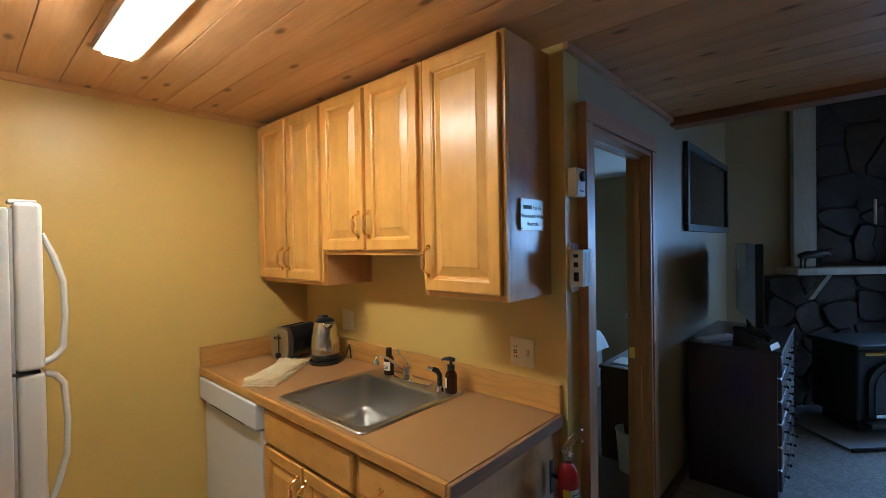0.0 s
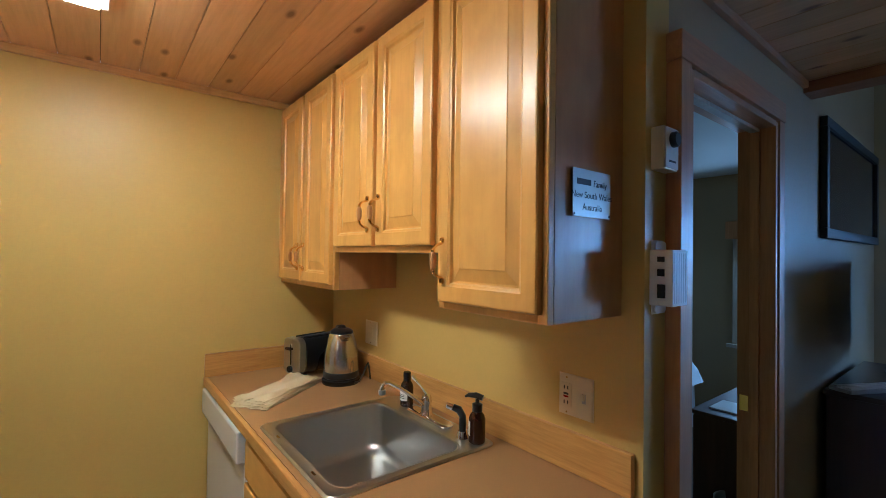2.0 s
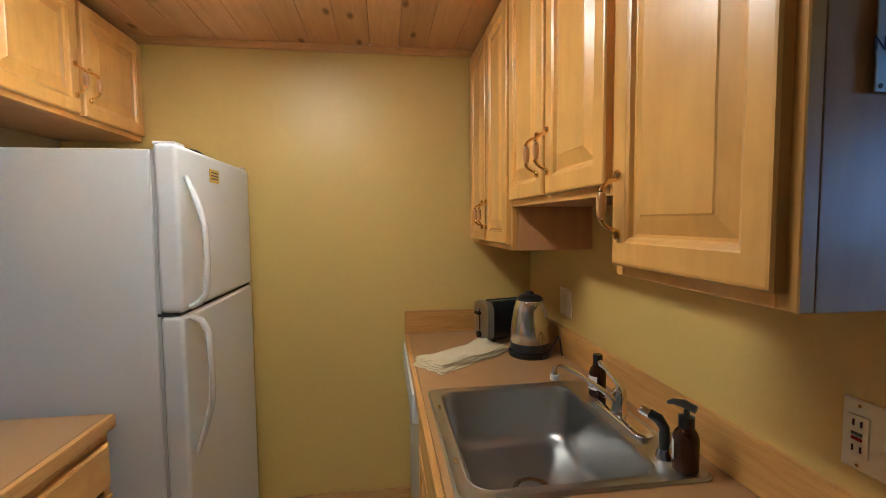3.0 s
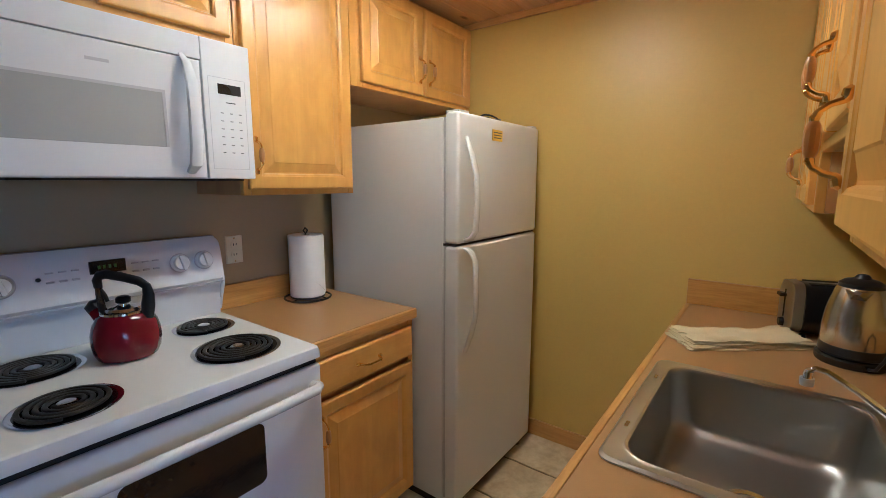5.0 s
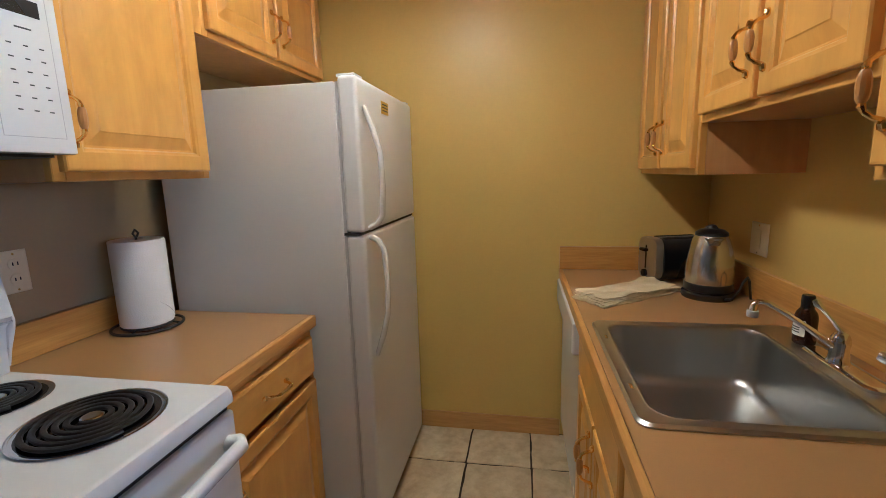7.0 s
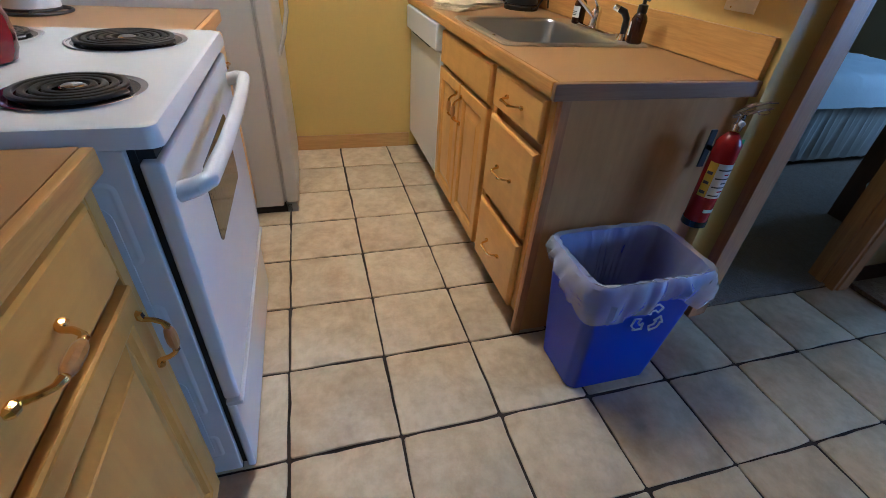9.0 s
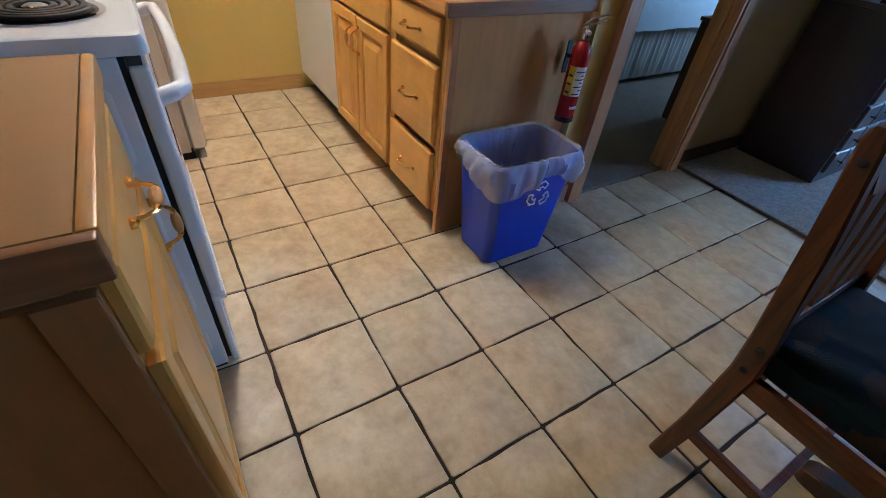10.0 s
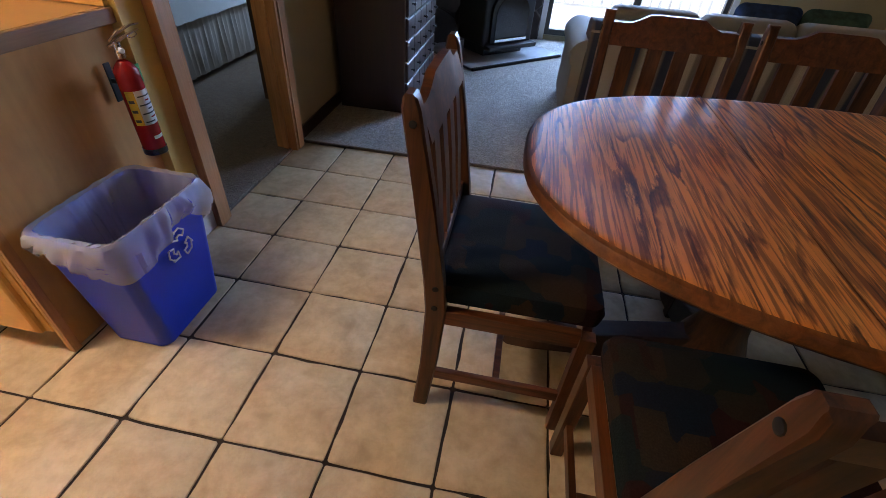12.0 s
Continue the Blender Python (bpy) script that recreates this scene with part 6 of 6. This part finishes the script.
for r in range(6):
    for c in range(3):
        block(bm, -H + 0.037 + c * 0.029, -H + 0.046 + c * 0.029, -0.002, 0.0004, 0.20 - r * 0.024, 0.2025 - r * 0.024)
block(bm, -H + 0.055, -H + 0.085, -0.002, 0.0004, 0.232, 0.235)
part("key_print", bm, INK, cp)
bm = bmesh.new()
x0, x1, z0, z1 = -H + 0.020, -H + 0.135, 0.03, 0.305
for a in ((x0, x1, z0, z0 + 0.0015), (x0, x1, z1, z1 + 0.0015), (x0, x0 + 0.0015, z0, z1), (x1, x1 + 0.0015, z0, z1)):
    block(bm, a[0], a[1], -0.002, 0.0003, a[2], a[3])
part("panel_line", bm, GREYP, cp)

# ---- dining ----
def dining_chair():
    """Slat-back oak chair that faces +x; origin at the middle of the seat, on the floor."""
    ob = thing("dining_chair", (0, 0, 0), "red-brown oak slat-back chair with dark fabric seat", "chair", "chairs round the table")
    SWd, SDp = 0.225, 0.215
    for s in (-1, 1):
        bm = bmesh.new()
        y = s * SWd
        loft(bm, [[(x - a, y - 0.017, z), (x + a, y - 0.017, z), (x + a, y + 0.017, z), (x - a, y + 0.017, z)] for x, z, a in ((-0.205, 0.0, 0.022), (-0.185, 0.20, 0.024), (-0.175, 0.42, 0.027), (-0.185, 0.52, 0.025), (-0.215, 0.75, 0.022), (-0.245, 0.93, 0.019), (-0.247, 0.951, 0.014), (-0.248, 0.96, 0.007))])
        bmesh.ops.bevel(bm, geom=[e for e in bm.edges if abs(e.verts[0].co.z - e.verts[1].co.z) > 0.01], offset=0.005, segments=1, affect="EDGES")
        leg = part("back_post", bm, CHAIR, ob)
        for z in (0.435, 0.50, 0.905):
            bm = spun(bmesh.new(), [(0.008, 0), (0.008, 0.002), (0.004, 0.004)], (0, 0, 0), 10)
            part("plug", bm, GAP_RUBBER, leg).matrix_basis = pose(-0.178 if z < 0.6 else -0.240, y + s * 0.017, z, -90 * s, 0, 0)
        part("front_leg", boxed(0.185, 0.225, y - 0.018, y + 0.018, 0.0, 0.415, bevel=0.004), CHAIR, ob)
        part("seat_rail", boxed(-0.165, 0.187, y - 0.012, y + 0.012, 0.375, 0.425, bevel=0.003), CHAIRH, ob)
        part("side_stretcher", boxed(-0.18, 0.188, y - 0.009, y + 0.009, 0.135, 0.170, bevel=0.003), CHAIRH, ob)
    part("front_rail", boxed(0.192, 0.217, -SWd + 0.018, SWd - 0.018, 0.365, 0.418, bevel=0.003), CHAIRH, ob)
    part("back_rail", boxed(-0.188, -0.165, -SWd + 0.017, SWd - 0.017, 0.375, 0.425, bevel=0.003), CHAIRH, ob)
    part("cross_stretcher", boxed(0.0, 0.02, -SWd + 0.009, SWd - 0.009, 0.140, 0.165, bevel=0.003), CHAIRH, ob)
    bm = bmesh.new()
    n = 14
    rows = []
    for k in range(n + 1):
        u = -1 + 2 * k / n
        y = u * (SWd - 0.016)
        top = 0.925 + 0.032 * (1 / (1 + math.exp((abs(u) - 0.55) * 22)))
        rows.append([(-0.228, y, 0.855), (-0.208, y, 0.855), (-0.2315, y, top), (-0.2515, y, top)])
    loft(bm, rows)
    part("crest_rail", bm, CHAIRH, ob, "shaped crest rail")
    part("lower_back_rail", boxed(-0.200, -0.180, -SWd + 0.016, SWd - 0.016, 0.500, 0.545, bevel=0.003), CHAIRH, ob)
    for y in (-0.138, -0.046, 0.046, 0.138):
        bm = bmesh.new()
        loft(bm, [[(x - 0.007, y - 0.025, z), (x + 0.007, y - 0.025, z), (x + 0.007, y + 0.025, z), (x - 0.007, y + 0.025, z)] for x, z in ((-0.190, 0.54), (-0.205, 0.72), (-0.222, 0.862))])
        part("back_slat", bm, CHAIR, ob)
    bm = bmesh.new()
    loft(bm, [[(x, y, z) for x, y, _ in rounded(-0.19 - g, 0.215 + g, -0.205 - g, 0.205 + g, 0.03, 0)] for g, z in ((0.0, 0.426), (0.014, 0.440), (0.018, 0.470), (0.010, 0.494), (-0.02, 0.508), (-0.09, 0.515))])
    part("seat", bm, SEAT, ob, "dark patterned upholstered seat")
    return ob


ch = dining_chair()
ch.matrix_world = pose(0.725, 0.475, 0)
copy_thing(ch, pose(1.165, -0.03, 0, 0, 0, 90))
copy_thing(ch, pose(1.165, 1.03, 0, 0, 0, -90))
copy_thing(ch, pose(1.70, 1.03, 0, 0, 0, -90))

tb = thing("dining_table", (1.75, 0.56, 0), "oval red-brown oak pedestal table with leaf seams", "table")


def oval(g, z, x0=-10.0, x1=10.0):
    pts = []
    for k in range(96):
        a = 2 * math.pi * k / 96
        c, s = math.cos(a), math.sin(a)
        x = math.copysign(abs(c) ** 0.8, c) * (1.045 + g)
        y = math.copysign(abs(s) ** 0.8, s) * (0.60 + g)
        pts.append((min(max(x, x0), x1), y, z))
    return pts


for a, b in ((-10, -0.4665), (-0.4640, 0.4640), (0.4665, 10)):
    bm = loft(bmesh.new(), [oval(g, z, a, b) for g, z in ((-0.035, 0.708), (-0.008, 0.712), (0.0, 0.722), (0.0, 0.736), (-0.005, 0.745), (-0.014, 0.749), (-0.03, 0.75))])
    for f in bm.faces:
        f.material_index = 1 if f.calc_center_median().z < 0.7475 else 0
    part("tabletop", bm, [TABLE, RIM], tb, "oak leaf with bold dark grain")
part("apron", loft(bmesh.new(), [oval(-0.16, z) for z in (0.63, 0.707)]), CHAIRH, tb)
for s in (-1, 1):
    part("column", spun(bmesh.new(), [(0.10, 0.10), (0.105, 0.16), (0.075, 0.24), (0.062, 0.34), (0.085, 0.44), (0.09, 0.54), (0.11, 0.60), (0.11, 0.63)], (s * 0.34, 0, 0), 24), CHAIR, tb)
    for a in (0, 90, -90):
        bm = bmesh.new()
        d = Vector((s * math.cos(radians(a)), math.sin(radians(a)), 0))
        n = Vector((-d.y, d.x, 0))
        o = Vector((s * 0.34, 0, 0))
        ln = 0.66 if a == 0 else 0.40
        loft(bm, [[o + d * u + n * w + Vector((0, 0, z0)), o + d * u - n * w + Vector((0, 0, z0)), o + d * u - n * w + Vector((0, 0, z1)), o + d * u + n * w + Vector((0, 0, z1))] for u, w, z0, z1 in ((0.05, 0.04, 0.06, 0.20), (ln * 0.5, 0.036, 0.03, 0.14), (ln * 0.85, 0.034, 0.0, 0.075), (ln - 0.02, 0.032, 0.0, 0.055), (ln, 0.024, 0.008, 0.04))])
        bmesh.ops.bevel(bm, geom=bm.edges[:], offset=0.004, segments=1, affect="EDGES")
        part("foot", bm, WALNUT, tb, "long dark foot")

# recycling bin
rb = thing("recycling_bin", (-0.442, 0.398, 0), "blue plastic recycling bin lined with a clear bag", "waste bin", turn=0)
bm = bmesh.new()
body = [(0.098, 0.145, 0.0), (0.104, 0.151, 0.006), (0.130, 0.190, 0.395), (0.136, 0.197, 0.397), (0.136, 0.197, 0.42)]
inner = [(0.131, 0.191, 0.42), (0.126, 0.186, 0.395), (0.098, 0.145, 0.012)]
loft(bm, [rounded(-a, a, -b, b, 0.035, z) for a, b, z in body + inner])
bmesh.ops.scale(bm, vec=(1, 1, 1.10), verts=bm.verts)
part("body", bm, BLUE, rb, "blue plastic tub")
bm = bmesh.new()
loops = []
# (half width, half depth, height, crumple, droop)
prof = [(0.136, 0.196, 0.318, 0.014, 1.0), (0.139, 0.200, 0.335, 0.014, 0.85), (0.143, 0.205, 0.358, 0.013, 0.62), (0.145, 0.208, 0.382, 0.011, 0.36), (0.144, 0.207, 0.404, 0.008, 0.16), (0.141, 0.203, 0.422, 0.005, 0.05), (0.135, 0.196, 0.430, 0.003, 0.0), (0.128, 0.188, 0.426, 0.003, 0.0), (0.124, 0.183, 0.404, 0.006, 0.0), (0.120, 0.178, 0.36, 0.009, 0.0), (0.116, 0.172, 0.30, 0.012, 0.0), (0.110, 0.162, 0.22, 0.013, 0.0), (0.102, 0.152, 0.14, 0.013, 0.0), (0.094, 0.140, 0.07, 0.012, 0.0), (0.05, 0.08, 0.035, 0.008, 0.0)]
for j, (a, b, z, crumple, droop) in enumerate(prof):
    out = []
    for k in range(168):
        ang = 2 * math.pi * k / 168
        r = (abs(math.cos(ang) / a) ** 8 + abs(math.sin(ang) / b) ** 8) ** (-1 / 8)
        x, y = math.cos(ang), math.sin(ang)
        lean = (z - 0.43) * 9
        fold = 1 - 3.6 * abs(noise.noise((x * 2.2 + lean * 0.55, y * 2.2 - lean * 0.3, 3 + lean * 0.12)))
        crease = 1 - 3.6 * abs(noise.noise((x * 4.5 - lean * 0.7, y * 4.5, 9 + lean * 0.4)))
        f = 1.5 * crumple * (0.8 * fold + 0.45 * crease)
        f = max(f, -0.002) + 0.004 if j < 7 else -abs(f)
        # the cuff hangs lowest at one corner and has a loose tip at the next
        low = 0.048 * max(0.0, math.cos(ang + 1.05)) ** 5 + 0.045 * max(0.0, math.cos(ang - 0.95)) ** 24
        dz = droop * (0.034 - low + 0.010 * math.sin(3 * ang + 0.4) + 0.006 * noise.noise((x * 3, y * 3, 1)))
        out.append((x * (r + f), y * (r + f), z + dz))
    loops.append(out)
loft(bm, loops, False, True)
bmesh.ops.scale(bm, vec=(1, 1, 1.10), verts=bm.verts)
part("bag_liner", bm, BAG, rb, "translucent white bag folded over the rim")
bm = bmesh.new()
for k in range(3):
    def on(q, r, k=k):
        a = radians(90 + 120 * k + q)
        return (0.1315, 0.020 + r * 1.2 * math.cos(a), 0.318 + r * 1.2 * math.sin(a))
    for ra in (0.043, 0.026):
        tube(bm, [on(-42, ra), on(-14, ra * 1.12), on(8, ra)], 0.0030, 5)
    for p0, p1 in ((on(-42, 0.040), on(-42, 0.024)), (on(8, 0.048), on(38, 0.033)), (on(38, 0.033), on(8, 0.017)), (on(8, 0.048), on(8, 0.040)), (on(8, 0.024), on(8, 0.017))):
        tube(bm, [p0, p1], 0.0030, 5)
part("recycling_mark", bm, LABEL, rb, "white printed arrows")

# ---- floor tiles ----
def tile_mesh(w, d, kind):
    bm = bmesh.new()
    corners = [(-1, -1), (1, -1), (1, 1), (-1, 1)]
    edge = []
    for (ax, ay), (bx, by) in zip(corners, corners[1:] + corners[:1]):
        for k in range(6):
            f = (0.015, 0.2, 0.4, 0.6, 0.8, 0.985)[k]
            u, v = ax + (bx - ax) * f, ay + (by - ay) * f
            g = 0.0040 * noise.noise((u * 3.1 + kind * 7, v * 3.1, 1.5 + kind)) - 0.0006
            edge.append((u * (w / 2 + g), v * (d / 2 + g)))
    loft(bm, [[(x * (1 - 2 * i / w), y * (1 - 2 * i / d), z) for x, y in edge] for i, z in ((0, -0.006), (0, -0.002), (0.0012, -0.0006), (0.003, 0.0))], False, True)
    bmesh.ops.recalc_face_normals(bm, faces=bm.faces)
    me = bpy.data.meshes.new("tile")
    bm.to_mesh(me)
    bm.free()
    me.materials.append(TILES)
    me.polygons.foreach_set("use_smooth", [True] * len(me.polygons))
    return me


shapes = {}
ROWS_Y = {-5: -1.55, -4: -1.243, -3: -0.933, -2: -0.622, -1: -0.311, 0: 0.0, 1: 0.308, 2: 0.611, 3: 0.908, 4: 1.205, 5: 1.51, 6: 1.83}
rnd = random.Random(7)
for i in range(-9, 14):
    for j in range(-5, 6):
        if j < -3 and i < 0:
            continue
        x0, x1 = max(i * 0.3065, BACK), min((i + 1) * 0.3065, EAST)
        y0, y1 = max(ROWS_Y[j], STOVEY), min(ROWS_Y[j + 1], EDGE - 0.012)
        if x1 - x0 < 0.03 or y1 - y0 < 0.03 or (y0 > SINKY and x1 < DOORX + 0.02) or (y0 > 0.75 and x0 < DOORX - W):
            continue
        if y0 > 0.75:
            x0 = max(x0, DOORX)
        if x1 - x0 < 0.03:
            continue
        w, d = x1 - x0 - 0.0075, y1 - y0 - 0.0075
        kind = rnd.randrange(7)
        key = (round(w, 3), round(d, 3), kind)
        if key not in shapes:
            shapes[key] = tile_mesh(w, d, kind)
        t = new("tile", shapes[key])
        t.parent = floor
        t.location = ((x0 + x1) / 2 + rnd.uniform(-0.0012, 0.0012), (y0 + y1) / 2 + rnd.uniform(-0.0012, 0.0012), rnd.uniform(-0.0006, 0.0006))
        t.rotation_euler = (0, 0, rnd.uniform(-0.004, 0.004))
